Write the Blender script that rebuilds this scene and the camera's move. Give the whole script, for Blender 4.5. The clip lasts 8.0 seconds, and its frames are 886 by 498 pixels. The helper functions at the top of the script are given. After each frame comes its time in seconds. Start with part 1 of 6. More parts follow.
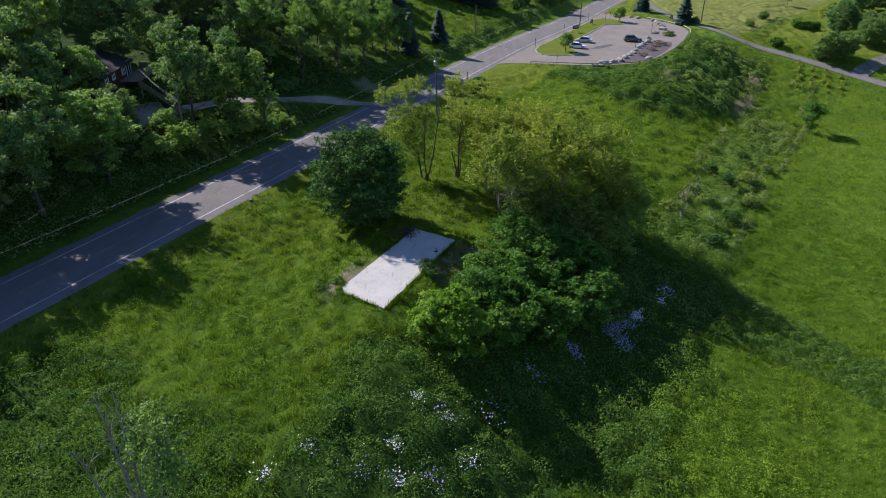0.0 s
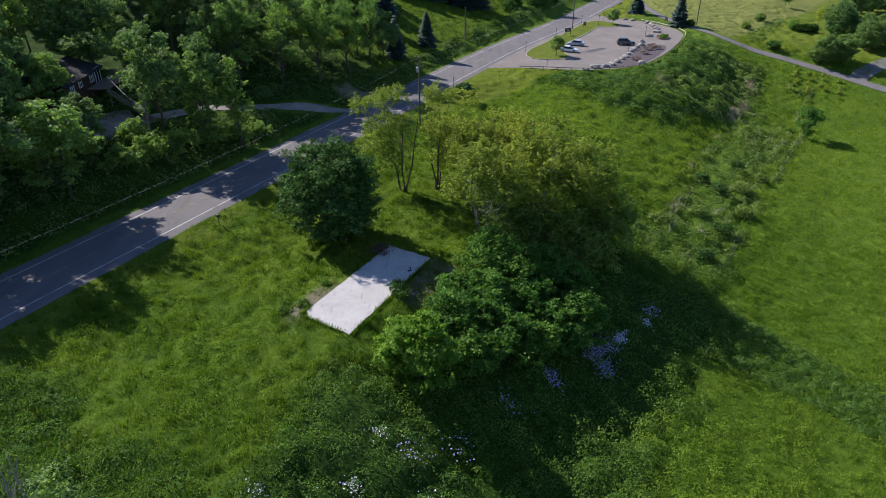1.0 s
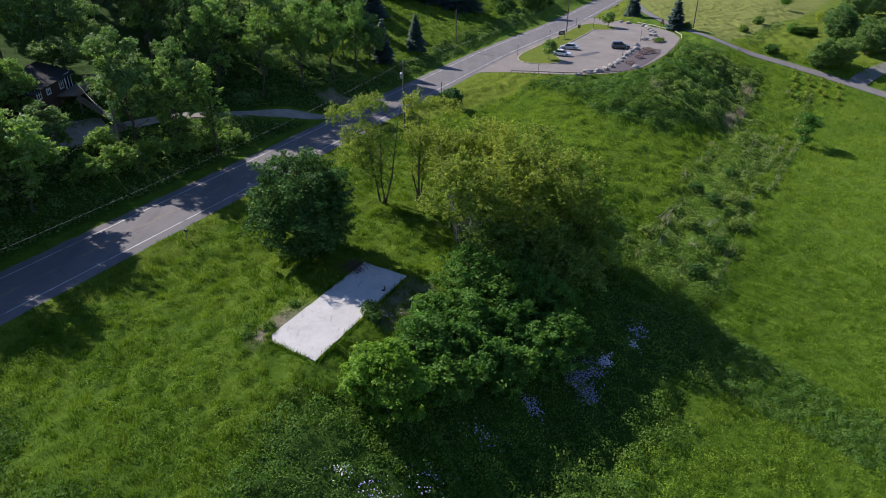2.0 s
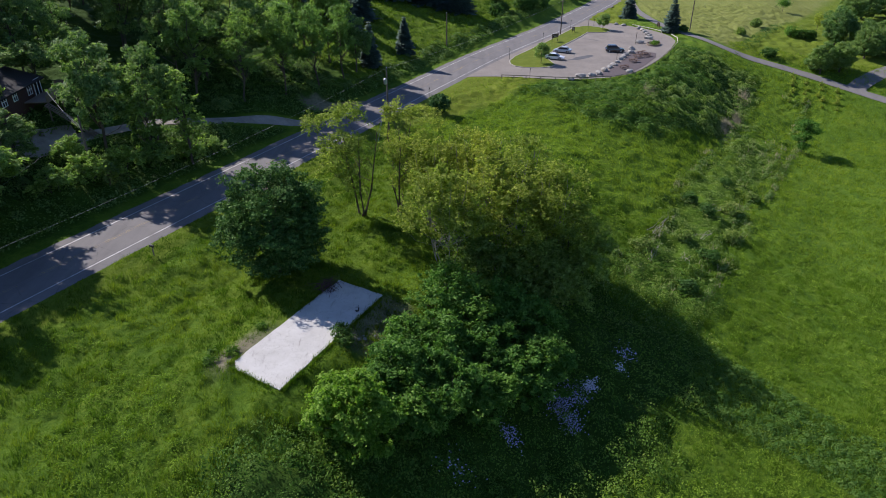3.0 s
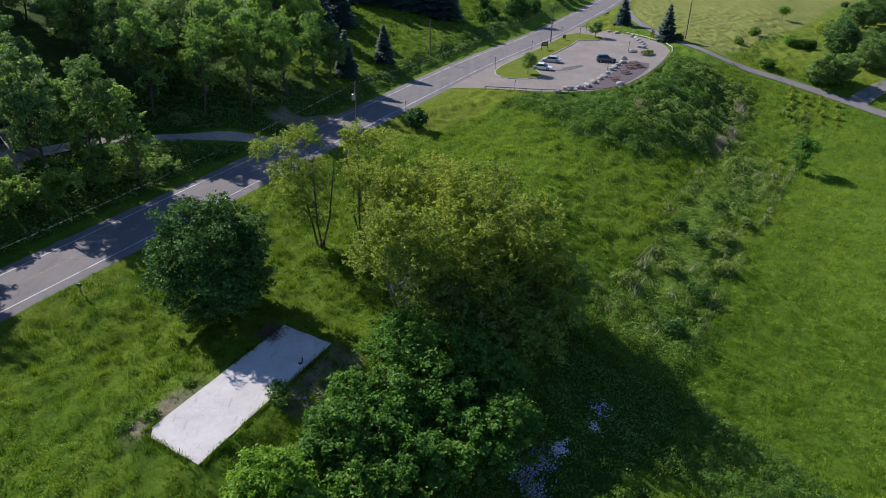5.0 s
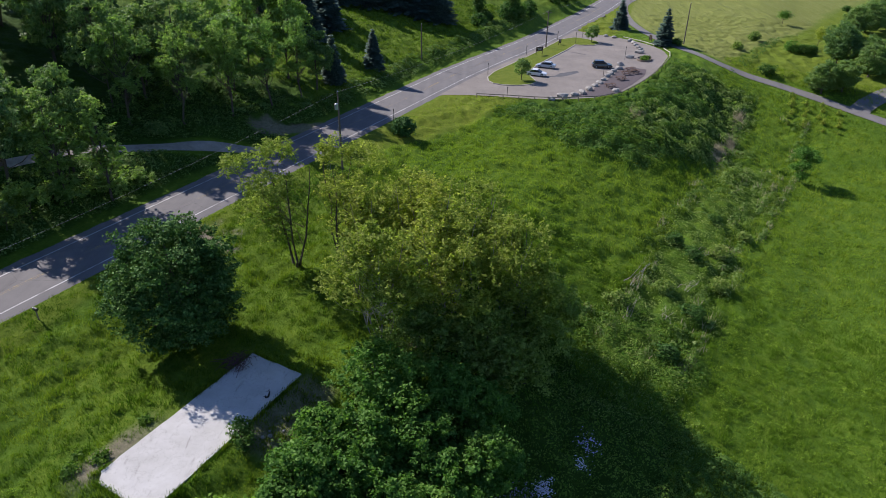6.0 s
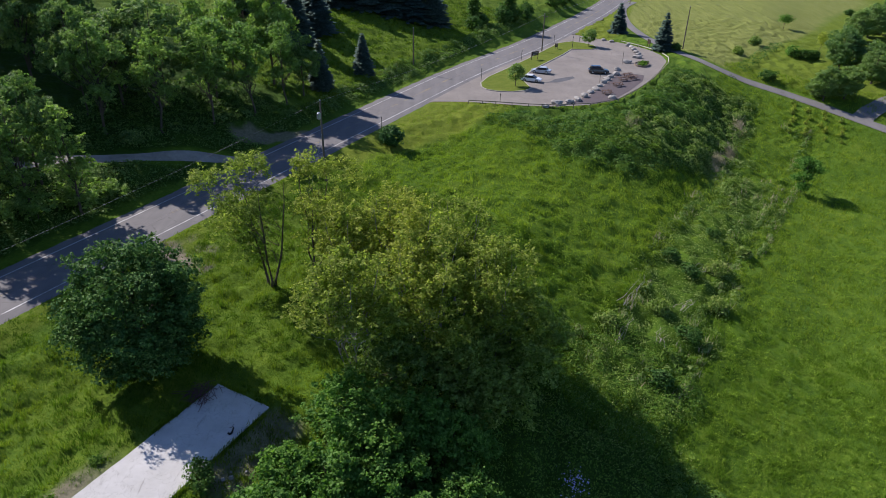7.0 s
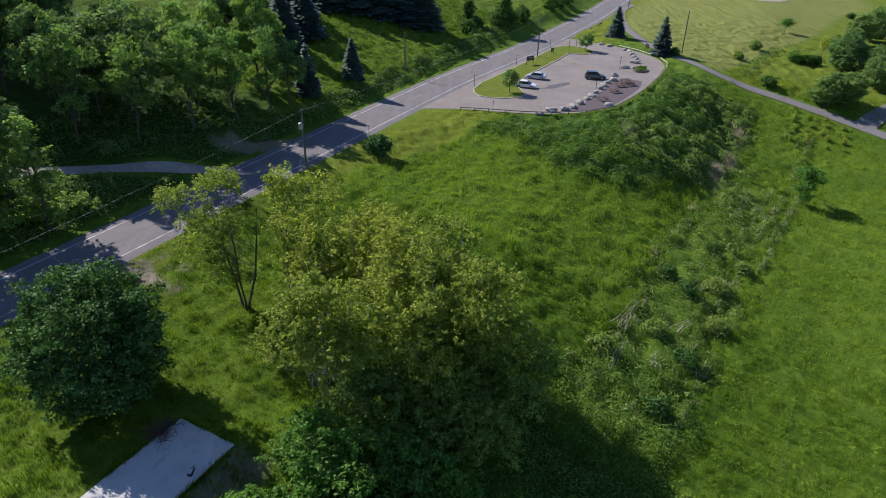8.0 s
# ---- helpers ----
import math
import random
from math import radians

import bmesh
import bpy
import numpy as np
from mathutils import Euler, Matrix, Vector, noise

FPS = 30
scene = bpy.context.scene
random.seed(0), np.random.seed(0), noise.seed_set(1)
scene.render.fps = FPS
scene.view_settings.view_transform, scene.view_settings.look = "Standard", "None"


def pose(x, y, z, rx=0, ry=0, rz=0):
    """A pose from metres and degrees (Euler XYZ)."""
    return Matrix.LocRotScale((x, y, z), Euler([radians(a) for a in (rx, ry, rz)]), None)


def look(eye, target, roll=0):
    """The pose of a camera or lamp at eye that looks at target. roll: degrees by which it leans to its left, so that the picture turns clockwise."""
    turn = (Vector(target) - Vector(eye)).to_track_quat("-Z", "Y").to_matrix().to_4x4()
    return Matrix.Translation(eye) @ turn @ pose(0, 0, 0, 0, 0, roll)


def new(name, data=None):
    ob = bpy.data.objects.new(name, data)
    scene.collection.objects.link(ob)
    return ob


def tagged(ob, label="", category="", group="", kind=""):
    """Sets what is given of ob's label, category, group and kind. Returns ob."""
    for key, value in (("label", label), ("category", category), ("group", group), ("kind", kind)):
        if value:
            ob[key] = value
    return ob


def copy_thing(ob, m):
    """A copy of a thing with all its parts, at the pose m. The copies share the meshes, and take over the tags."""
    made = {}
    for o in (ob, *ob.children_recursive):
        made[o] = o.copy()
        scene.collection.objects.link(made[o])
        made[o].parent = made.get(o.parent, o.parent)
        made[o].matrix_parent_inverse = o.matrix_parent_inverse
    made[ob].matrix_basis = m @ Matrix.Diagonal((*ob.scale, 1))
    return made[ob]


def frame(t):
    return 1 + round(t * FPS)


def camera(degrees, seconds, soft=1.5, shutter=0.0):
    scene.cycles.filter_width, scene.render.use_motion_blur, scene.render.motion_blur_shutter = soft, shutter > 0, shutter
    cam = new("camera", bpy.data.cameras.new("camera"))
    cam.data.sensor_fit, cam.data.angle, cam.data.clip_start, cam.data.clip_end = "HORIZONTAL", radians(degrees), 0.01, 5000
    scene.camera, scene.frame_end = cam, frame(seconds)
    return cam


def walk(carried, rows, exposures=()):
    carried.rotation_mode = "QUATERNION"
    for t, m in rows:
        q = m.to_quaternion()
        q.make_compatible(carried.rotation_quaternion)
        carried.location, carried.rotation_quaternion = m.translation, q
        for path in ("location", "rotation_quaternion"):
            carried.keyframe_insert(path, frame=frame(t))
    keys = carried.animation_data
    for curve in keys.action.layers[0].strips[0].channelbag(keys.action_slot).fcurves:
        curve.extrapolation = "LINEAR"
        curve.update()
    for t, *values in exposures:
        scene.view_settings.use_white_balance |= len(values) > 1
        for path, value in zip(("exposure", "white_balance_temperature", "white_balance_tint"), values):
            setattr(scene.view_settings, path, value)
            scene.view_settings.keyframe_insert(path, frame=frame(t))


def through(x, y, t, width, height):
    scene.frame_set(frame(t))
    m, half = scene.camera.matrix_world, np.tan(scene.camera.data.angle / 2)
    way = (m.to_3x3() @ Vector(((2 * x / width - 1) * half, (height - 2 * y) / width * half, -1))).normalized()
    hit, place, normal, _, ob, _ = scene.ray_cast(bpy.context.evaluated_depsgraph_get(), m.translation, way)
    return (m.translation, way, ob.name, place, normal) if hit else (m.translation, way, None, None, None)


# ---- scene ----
cam = camera(67.6, 8.0, soft=0.5)
# seconds, eye x y z, yaw to the left, pitch up, roll
ROWS = [
    (0.0, 0.882, 0.262, 34.849, 0.783, -28.548, -0.451),
    (0.5, 2.423, 2.550, 34.896, 0.792, -28.564, -0.455),
    (1.0, 3.926, 4.785, 34.994, 0.820, -28.611, -0.436),
    (1.5, 5.304, 6.927, 34.975, 0.866, -28.598, -0.397),
    (3.0, 8.857, 13.193, 35.021, 0.799, -28.669, -0.175),
    (3.5, 9.911, 15.237, 35.090, 0.782, -28.671, -0.072),
    (4.0, 10.959, 17.264, 35.266, 0.776, -28.726, 0.113),
    (4.5, 11.997, 19.399, 35.367, 0.763, -28.739, 0.238),
    (6.0, 14.931, 26.254, 35.612, 0.692, -28.724, 0.607),
    (6.5, 15.856, 28.461, 35.630, 0.707, -28.712, 0.708),
    (7.0, 16.806, 30.709, 35.721, 0.723, -28.726, 0.820),
    (7.5, 17.707, 32.912, 35.728, 0.737, -28.703, 0.843),
    (8.0, 18.477, 35.127, 35.729, 0.718, -28.676, 0.952),
]
walk(cam, [(t, pose(x, y, z, 0, 0, yaw) @ pose(0, 0, 0, 90 + pitch) @ pose(0, 0, 0, 0, 0, roll)) for t, x, y, z, yaw, pitch, roll in ROWS],
     exposures=[(0.0, 0.49, 5800, 22), (8.0, 0.49, 5800, 22)])

# ------------------------------------------------------------------ light
SUN_AZ, SUN_EL = radians(144), radians(40)
sun_from = Vector((math.cos(SUN_AZ) * math.cos(SUN_EL), math.sin(SUN_AZ) * math.cos(SUN_EL), math.sin(SUN_EL)))
world = bpy.data.worlds.new("sky")
scene.world = world
world.use_nodes = True
wn = world.node_tree
sky = wn.nodes.new("ShaderNodeTexSky")
sky.sky_type, sky.sun_disc = "NISHITA", False
sky.dust_density, sky.ozone_density = 0.2, 4.0
sky.sun_elevation, sky.sun_rotation = SUN_EL, math.pi / 2 - SUN_AZ
wn.links.new(sky.outputs[0], wn.nodes["Background"].inputs[0])
wn.nodes["Background"].inputs[1].default_value = 0.088
lamp = bpy.data.lights.new("sun", "SUN")
lamp.energy, lamp.angle, lamp.color = 5.0, radians(0.55), (1.0, 0.92, 0.75)
new("sun", lamp).matrix_world = look((0, 0, 120), Vector((0, 0, 120)) - sun_from)

# ------------------------------------------------------------------ small tools
RNG = np.random.default_rng(7)


def smooth(a, b, x):
    t = np.clip((np.asarray(x, float) - a) / (b - a), 0, 1)
    return t * t * (3 - 2 * t)


def lattice(ix, iy, seed):
    h = np.sin(ix * 127.1 + iy * 311.7 + seed * 74.7) * 43758.5453
    return h - np.floor(h)


def vnoise(x, y, size, seed=0):
    """Smooth value noise, 0 to 1, with cells of the given size."""
    x, y = np.asarray(x, float) / size, np.asarray(y, float) / size
    ix, iy = np.floor(x), np.floor(y)
    fx, fy = x - ix, y - iy
    fx, fy = fx * fx * (3 - 2 * fx), fy * fy * (3 - 2 * fy)
    a, b = lattice(ix, iy, seed), lattice(ix + 1, iy, seed)
    c, d = lattice(ix, iy + 1, seed), lattice(ix + 1, iy + 1, seed)
    return (a * (1 - fx) + b * fx) * (1 - fy) + (c * (1 - fx) + d * fx) * fy


# u runs along the road, v to its right
CU, SU = 0.447, 0.8945


def to_uv(x, y):
    return x * CU + y * SU, x * SU - y * CU


def to_xy(u, v):
    return u * CU + v * SU, u * SU - v * CU


PROFILE = [(-420, 60), (-230, 34), (-150, 19), (-110, 9.5), (-92, 5.0), (-82, 2.4), (-76, 1.0), (-72.5, -1.3), (-70, -1.65), (-60, -1.65),
           (-57, -2.2), (-49, -3.5), (-40, -3.5), (-33, -4.4), (-26, -5.4), (-10, -10.8), (-4, -12.3), (6, -14.8), (14, -16),
           (40, -17), (120, -18), (300, -14), (700, 20)]
_pv = np.arange(-420, 701, 0.5)
_pz = np.interp(_pv, [p[0] for p in PROFILE], [p[1] for p in PROFILE])
_pz = np.convolve(np.pad(_pz, 2, mode="edge"), np.ones(5) / 5, mode="valid")
# beyond the car park the valley side is gentler
_fz = np.interp(_pv, [-420, -150, -76, -72, -26, 0, 20, 60, 150, 400, 700], [40, 14, 2.5, -1.6, -2.3, -4.4, -6.2, -8.0, -9.0, -5, 20])


def road_mid(u):
    return -65.0 + 3.0 * smooth(160, 220, u) - 3.0 * smooth(255, 330, u)


def terrace(u, v):
    """How much of the car park's terrace there is."""
    edge = -26.0 + 10 * smooth(212, 300, u)
    return smooth(128, 149, u - 0.3 * np.maximum(0, v + 42)) * (1 - smooth(edge, edge + 20, v)) * smooth(-61, -59, v)


DRIVE = [(-57.0, 91.5), (-50.5, 95.5), (-47.8, 97.8), (-44.9, 102.0), (-41.7, 107.2), (-37.0, 113.0), (-31.8, 116.0), (-26.5, 119.3), (-21.9, 122.9), (-18.0, 125.2), (-13.6, 126.4)]


APRON = [(-17.4, 132.6), (-14.6, 134.2), (-11.6, 136.2), (-8.6, 138.8)]
LANE = [(84.0, 296.0), (76.3, 279.0), (72.0, 255.0), (71.8, 235.0), (75.0, 216.0), (81.0, 202.5), (89.5, 196.0), (97.8, 190.2), (104.0, 185.3), (112.0, 177.5), (122.0, 167.0), (150.0, 140.0)]


def from_drive(x, y, line=None):
    """Metres to the middle of the gravel drive, or of another line."""
    best = np.full(np.shape(x), 1e9)
    line = line or DRIVE
    for (a, b), (c, d) in zip(line, line[1:]):
        t = np.clip(((x - a) * (c - a) + (y - b) * (d - b)) / ((c - a) ** 2 + (d - b) ** 2), 0, 1)
        best = np.minimum(best, np.hypot(x - a - t * (c - a), y - b - t * (d - b)))
    return best


def brushy(u, v):
    """Where rough shrubs and brambles grow, 0 to 1."""
    n = vnoise(u, v, 6, 3) * 5 - 2.5
    bank = smooth(0, 7, u + n - np.interp(v, [-48, -38, -28, -20, -9, -3], [138, 139, 135, 139, 153, 163])) * (1 - smooth(196, 212, u + n)) * smooth(-50, -44, v + n) * (1 - smooth(-7, -1, v + 0.6 * n))
    bank = bank * (1 - lot_mask(u, v, 1.0))
    low = (1 - smooth(40, 52, u + n)) * smooth(-31, -26, v + n + 0.12 * (u - 30)) * (1 - smooth(-10, -3, v + n)) * smooth(-40, -10, u)
    near = 0.8 * (1 - smooth(24, 33, u + n)) * smooth(-57.5, -54, v + 0.3 * n) * (1 - smooth(-32, -26, v + n)) * smooth(-40, -10, u)
    under = smooth(40, 50, u) * (1 - smooth(84, 94, u + n)) * smooth(-27, -22, v + n) * (1 - smooth(-3, 4, v + n - 0.05 * (u - 70)))
    patch = smooth(84, 92, u + n) * (1 - smooth(168, 186, u + n)) * smooth(-14, -9, v + n - 0.11 * (u - 112)) * (1 - smooth(-2, 3, v + n - 0.08 * (u - 112)))
    left = smooth(-96, -90, v + n) * smooth(20, 40, u) * (1 - smooth(116, 130, u) * (1 - smooth(-77, -74, v + 0.5 * n)) - smooth(228, 240, u) * smooth(-77, -74, v + 0.5 * n)).clip(0, 1) * (1 - smooth(-72.5, -71.0, v))
    left = left * smooth(1.5, 2.3, from_drive(*to_xy(u, v)))
    return np.clip(np.maximum.reduce([bank, low, near, 0.8 * under, 0.75 * patch, 0.8 * left]), 0, 1)


def rank(u, v):
    """A strip of ranker growth that runs from the thicket into the field."""
    return (1 - smooth(3.8, 6.2, np.abs(u - 81.7 + 0.2 * v + 3 * (vnoise(u, v, 6, 56) - 0.5)))) * smooth(-3, 3, v) * (1 - smooth(22, 34, v))


# outline of the car park in u, v
LOT = [(148.0, -60.4), (152.0, -54.0), (154.0, -48.5), (156.2, -42.4), (158.8, -37.9), (163.6, -32.6), (170.0, -28.9), (182.5, -27.0), (191, -26.4), (201.5, -26.3),
       (211, -26.8), (217, -29.2), (221.5, -33.2), (224.8, -38.5), (226.8, -44.0), (227.6, -49.0), (228.6, -54.0), (229.5, -58.2)]


def lot_right(u):
    return np.interp(u, [p[0] for p in LOT], [p[1] for p in LOT])


def lot_mask(u, v, grow=0.0):
    """1 on the paving of the car park."""
    inside = (u > 147 - grow) & (u < 229.5 + grow) & (v < lot_right(np.clip(u, 148, 229.4)) + grow) & (v > -61.5)
    return inside.astype(float)


def slab_top(u, v):
    return -3.05 - 0.029 * (u - 49.3) - 0.088 * (v + 37.1)


def ground(x, y, fine=True):
    u, v = to_uv(np.asarray(x, float), np.asarray(y, float))
    z = np.interp(v - road_mid(u) * smooth(0, 1, -np.abs(v + 65) + 12) - 65 * smooth(0, 1, -np.abs(v + 65) + 12), _pv, _pz)
    far = smooth(176, 236, u) * smooth(-58, -50, v) + 0.8 * smooth(185, 300, u) * (1 - smooth(-76, -72, v))
    z = z * (1 - far) + np.interp(v, _pv, _fz) * far
    w = terrace(u, v)
    z = z * (1 - w) + (-1.65 - 0.02 * (v + 60)) * w
    # the made-up ground round the slab
    z = z + 0.95 * np.exp(-(((u - 51) / 9) ** 2) - ((v + 32.5) / 5.0) ** 2)
    bed = smooth(46.5, 48.8, u) * (1 - smooth(67.0, 68.6, u)) * smooth(-40.5, -38.2, v) * (1 - smooth(-31.4, -30.2, v))
    z = z * (1 - bed) + (slab_top(u, v) - 0.10) * bed
    # the knoll on which the house stands
    z = z + 2.6 * np.exp(-(((x + 57) / 9) ** 2) - ((y - 106) / 9) ** 2)
    # the hollow along the thicket's lower side
    z = z - 1.8 * np.exp(-(((v + 9) / 9) ** 2)) * (1 - smooth(58, 82, u))
    # the far hills
    z = z + 22 * smooth(330, 900, u) + 14 * smooth(420, 1100, np.hypot(x, y))
    if fine:
        z = z - 0.14 * (1 - smooth(4.5, 4.9, np.abs(v - road_mid(u)))) - 0.10 * lot_mask(u, v, -0.3)
        off = np.maximum(smooth(-59.5, -56, v), 1 - smooth(-74, -71, v)) * (1 - lot_mask(u, v, 0.8))
        b = brushy(u, v)
        off = off * smooth(1.4, 2.6, from_drive(x, y)) * smooth(2.2, 4.0, from_drive(x, y, LANE)) * smooth(1.2, 2.2, from_drive(x, y, APRON)) * (1 - bed)
        z = z + off * (0.45 * (vnoise(x, y, 9, 1) - 0.5) + (1.12 + 0.3 * smooth(96, 108, u) - 0.72 * smooth(-2, 8, v - 0.1 * (u - 112).clip(0)) * (1 + 0.2 * smooth(96, 108, u))) * ((0.42 + 0.5 * b) * (vnoise(x, y, 2.6, 2) - 0.5) + (0.42 + 0.2 * b) * (vnoise(x, y, 1.1, 5) - 0.5)))
    return z


def g1(x, y):
    return float(ground(np.array([x]), np.array([y]), False)[0])


def at_uv(u, v, up=0.0):
    x, y = to_xy(u, v)
    return Vector((x, y, g1(x, y) + up))


def mesh_object(name, verts, faces, material, parent=None, shade=False):
    me = bpy.data.meshes.new(name)
    me.from_pydata([tuple(v) for v in verts], [], faces)
    if shade:
        me.polygons.foreach_set("use_smooth", [True] * len(me.polygons))
    me.materials.append(material)
    ob = new(name, me)
    ob.parent = parent
    return ob


def soup(name, corners, material, parent=None):
    """One mesh from an array of loose faces, shape (faces, corners, 3)."""
    corners = np.asarray(corners, np.float32)
    n, k = corners.shape[:2]
    me = bpy.data.meshes.new(name)
    me.vertices.add(n * k)
    me.vertices.foreach_set("co", corners.ravel())
    me.loops.add(n * k)
    me.loops.foreach_set("vertex_index", np.arange(n * k, dtype=np.int32))
    me.polygons.add(n)
    me.polygons.foreach_set("loop_start", np.arange(0, n * k, k, dtype=np.int32))
    me.update(calc_edges=True)
    me.materials.append(material)
    ob = new(name, me)
    ob.parent = parent
    return ob


def part(name, bm, material, parent, label=""):
    me = bpy.data.meshes.new(name)
    bm.to_mesh(me)
    bm.free()
    me.materials.append(material)
    ob = new(name, me)
    ob.parent = parent
    return tagged(ob, label)


def empty(name, m, label, category, group=""):
    ob = new(name)
    ob.matrix_basis = m
    ob.empty_display_size = 0.3
    return tagged(ob, label, category, group)


def box(bm, size, at, turn=(0, 0, 0), bevel=0.0):
    r = bmesh.ops.create_cube(bm, size=1.0, matrix=pose(*at, *turn) @ Matrix.Diagonal((*size, 1)))
    if bevel:
        edges = list({e for v in r["verts"] for e in v.link_edges})
        bmesh.ops.bevel(bm, geom=edges, offset=bevel, segments=1, affect="EDGES", clamp_overlap=True)
    return bm


def tube(bm, points, radii, sides=6):
    """A tapered round bar along points."""
    rings = []
    pts = [Vector(p) for p in points]
    for i, p in enumerate(pts):
        d = (pts[min(i + 1, len(pts) - 1)] - pts[max(i - 1, 0)]).normalized()
        a = d.orthogonal().normalized()
        b = d.cross(a)
        rings.append([bm.verts.new(p + radii[i] * (math.cos(2 * math.pi * k / sides) * a + math.sin(2 * math.pi * k / sides) * b)) for k in range(sides)])
    for r, s in zip(rings, rings[1:]):
        # start each ring at the nearest corner, so that the faces do not twist
        k0 = min(range(sides), key=lambda k: (s[k].co - r[0].co).length)
        s[:] = s[k0:] + s[:k0]
        for k in range(sides):
            bm.faces.new((r[k], r[(k + 1) % sides], s[(k + 1) % sides], s[k]))
    bm.faces.new(rings[0][::-1])
    bm.faces.new(rings[-1])
    return bm


# ------------------------------------------------------------------ materials
class Nodes:
    """Short hand for building a node material."""

    def __init__(self, name, rough=0.8, metal=0.0, spec=0.3):
        self.m = bpy.data.materials.new(name)
        self.m.use_nodes = True
        self.t = self.m.node_tree
        self.b = self.t.nodes["Principled BSDF"]
        self.b.inputs["Roughness"].default_value = rough
        self.b.inputs["Metallic"].default_value = metal
        self.b.inputs["Specular IOR Level"].default_value = spec
        self.co = self.t.nodes.new("ShaderNodeTexCoord").outputs["Object"]

    def put(self, socket, value):
        if isinstance(value, bpy.types.NodeSocket):
            self.t.links.new(value, socket)
        else:
            socket.default_value = value

    def noise(self, scale, detail=4.0, rough=0.6, co=None):
        n = self.t.nodes.new("ShaderNodeTexNoise")
        n.inputs["Scale"].default_value, n.inputs["Detail"].default_value, n.inputs["Roughness"].default_value = scale, detail, rough
        self.t.links.new(co or self.co, n.inputs["Vector"])
        return n.outputs["Fac"]

    def stretch(self, scale, turn=(0, 0, 0)):
        n = self.t.nodes.new("ShaderNodeMapping")
        n.inputs["Scale"].default_value, n.inputs["Rotation"].default_value = scale, turn
        self.t.links.new(self.co, n.inputs["Vector"])
        return n.outputs[0]

    def ramp(self, fac, stops):
        n = self.t.nodes.new("ShaderNodeValToRGB")
        for e, (at, c) in zip(n.color_ramp.elements, stops):
            e.position, e.color = at, (*c, 1) if len(c) == 3 else c
        for at, c in stops[2:]:
            e = n.color_ramp.elements.new(at)
            e.color = (*c, 1)
        self.put(n.inputs[0], fac)
        return n.outputs[0]

    def mix(self, fac, a, b, blend="MIX"):
        n = self.t.nodes.new("ShaderNodeMix")
        n.data_type, n.blend_type = "RGBA", blend
        for s, v in ((n.inputs[0], fac), (n.inputs[6], a), (n.inputs[7], b)):
            self.put(s, (*v, 1) if isinstance(v, tuple) and len(v) == 3 else v)
        return n.outputs[2]

    def math(self, op, a, b=0.0, clamp=False):
        n = self.t.nodes.new("ShaderNodeMath")
        n.operation, n.use_clamp = op, clamp
        self.put(n.inputs[0], a), self.put(n.inputs[1], b)
        return n.outputs[0]

    def bump(self, height, strength=0.4, distance=0.05):
        n = self.t.nodes.new("ShaderNodeBump")
        n.inputs["Strength"].default_value, n.inputs["Distance"].default_value = strength, distance
        self.put(n.inputs["Height"], height)
        self.put(self.b.inputs["Normal"], n.outputs[0])

    def colour(self, value):
        self.put(self.b.inputs["Base Color"], (*value, 1) if isinstance(value, tuple) and len(value) == 3 else value)
        return self.m


def plain(name, c, rough=0.6, metal=0.0, vary=0.25, scale=6.0, bump=0.0):
    k = Nodes(name, rough, metal)
    f = k.noise(scale, 5)
    k.colour(k.mix(f, tuple(v * (1 - vary) for v in c), tuple(min(1, v * (1 + vary)) for v in c)))
    if bump:
        k.bump(k.noise(scale * 5, 4), bump, 0.02)
    return k.m


def leaf_material(name, dark, mid, light, through=0.35, gloss=0.12, grain=0.55, broad=0.45, ends=(0.15, 0.85), tufts=0.0):
    k = Nodes(name, 0.6, 0, gloss)
    geo = k.t.nodes.new("ShaderNodeNewGeometry").outputs["Random Per Island"]
    inf = k.t.nodes.new("ShaderNodeObjectInfo").outputs["Random"]
    big = k.noise(broad, 3)
    if tufts:
        big = k.math("ADD", k.math("MULTIPLY", big, 0.5), k.math("MULTIPLY", k.noise(tufts, 3), 0.5))
    f = k.math("ADD", k.math("MULTIPLY", geo, grain), k.math("MULTIPLY", big, 1.05 - grain))
    c = k.ramp(f, [(ends[0], dark), (ends[1], light), (0.5, mid)])
    tone = k.ramp(inf, [(0.0, (0.82, 0.88, 0.9)), (1.0, (1.15, 1.08, 0.95))])
    c = k.mix(1.0, c, tone, "MULTIPLY")
    k.colour(c)
    tr = k.t.nodes.new("ShaderNodeBsdfTranslucent")
    k.put(tr.inputs[0], k.mix(1.0, c, (1.2, 1.35, 0.62), "MULTIPLY"))
    mx = k.t.nodes.new("ShaderNodeMixShader")
    mx.inputs[0].default_value = through
    k.t.links.new(k.b.outputs[0], mx.inputs[1])
    k.t.links.new(tr.outputs[0], mx.inputs[2])
    k.t.links.new(mx.outputs[0], k.t.nodes["Material Output"].inputs[0])
    return k.m


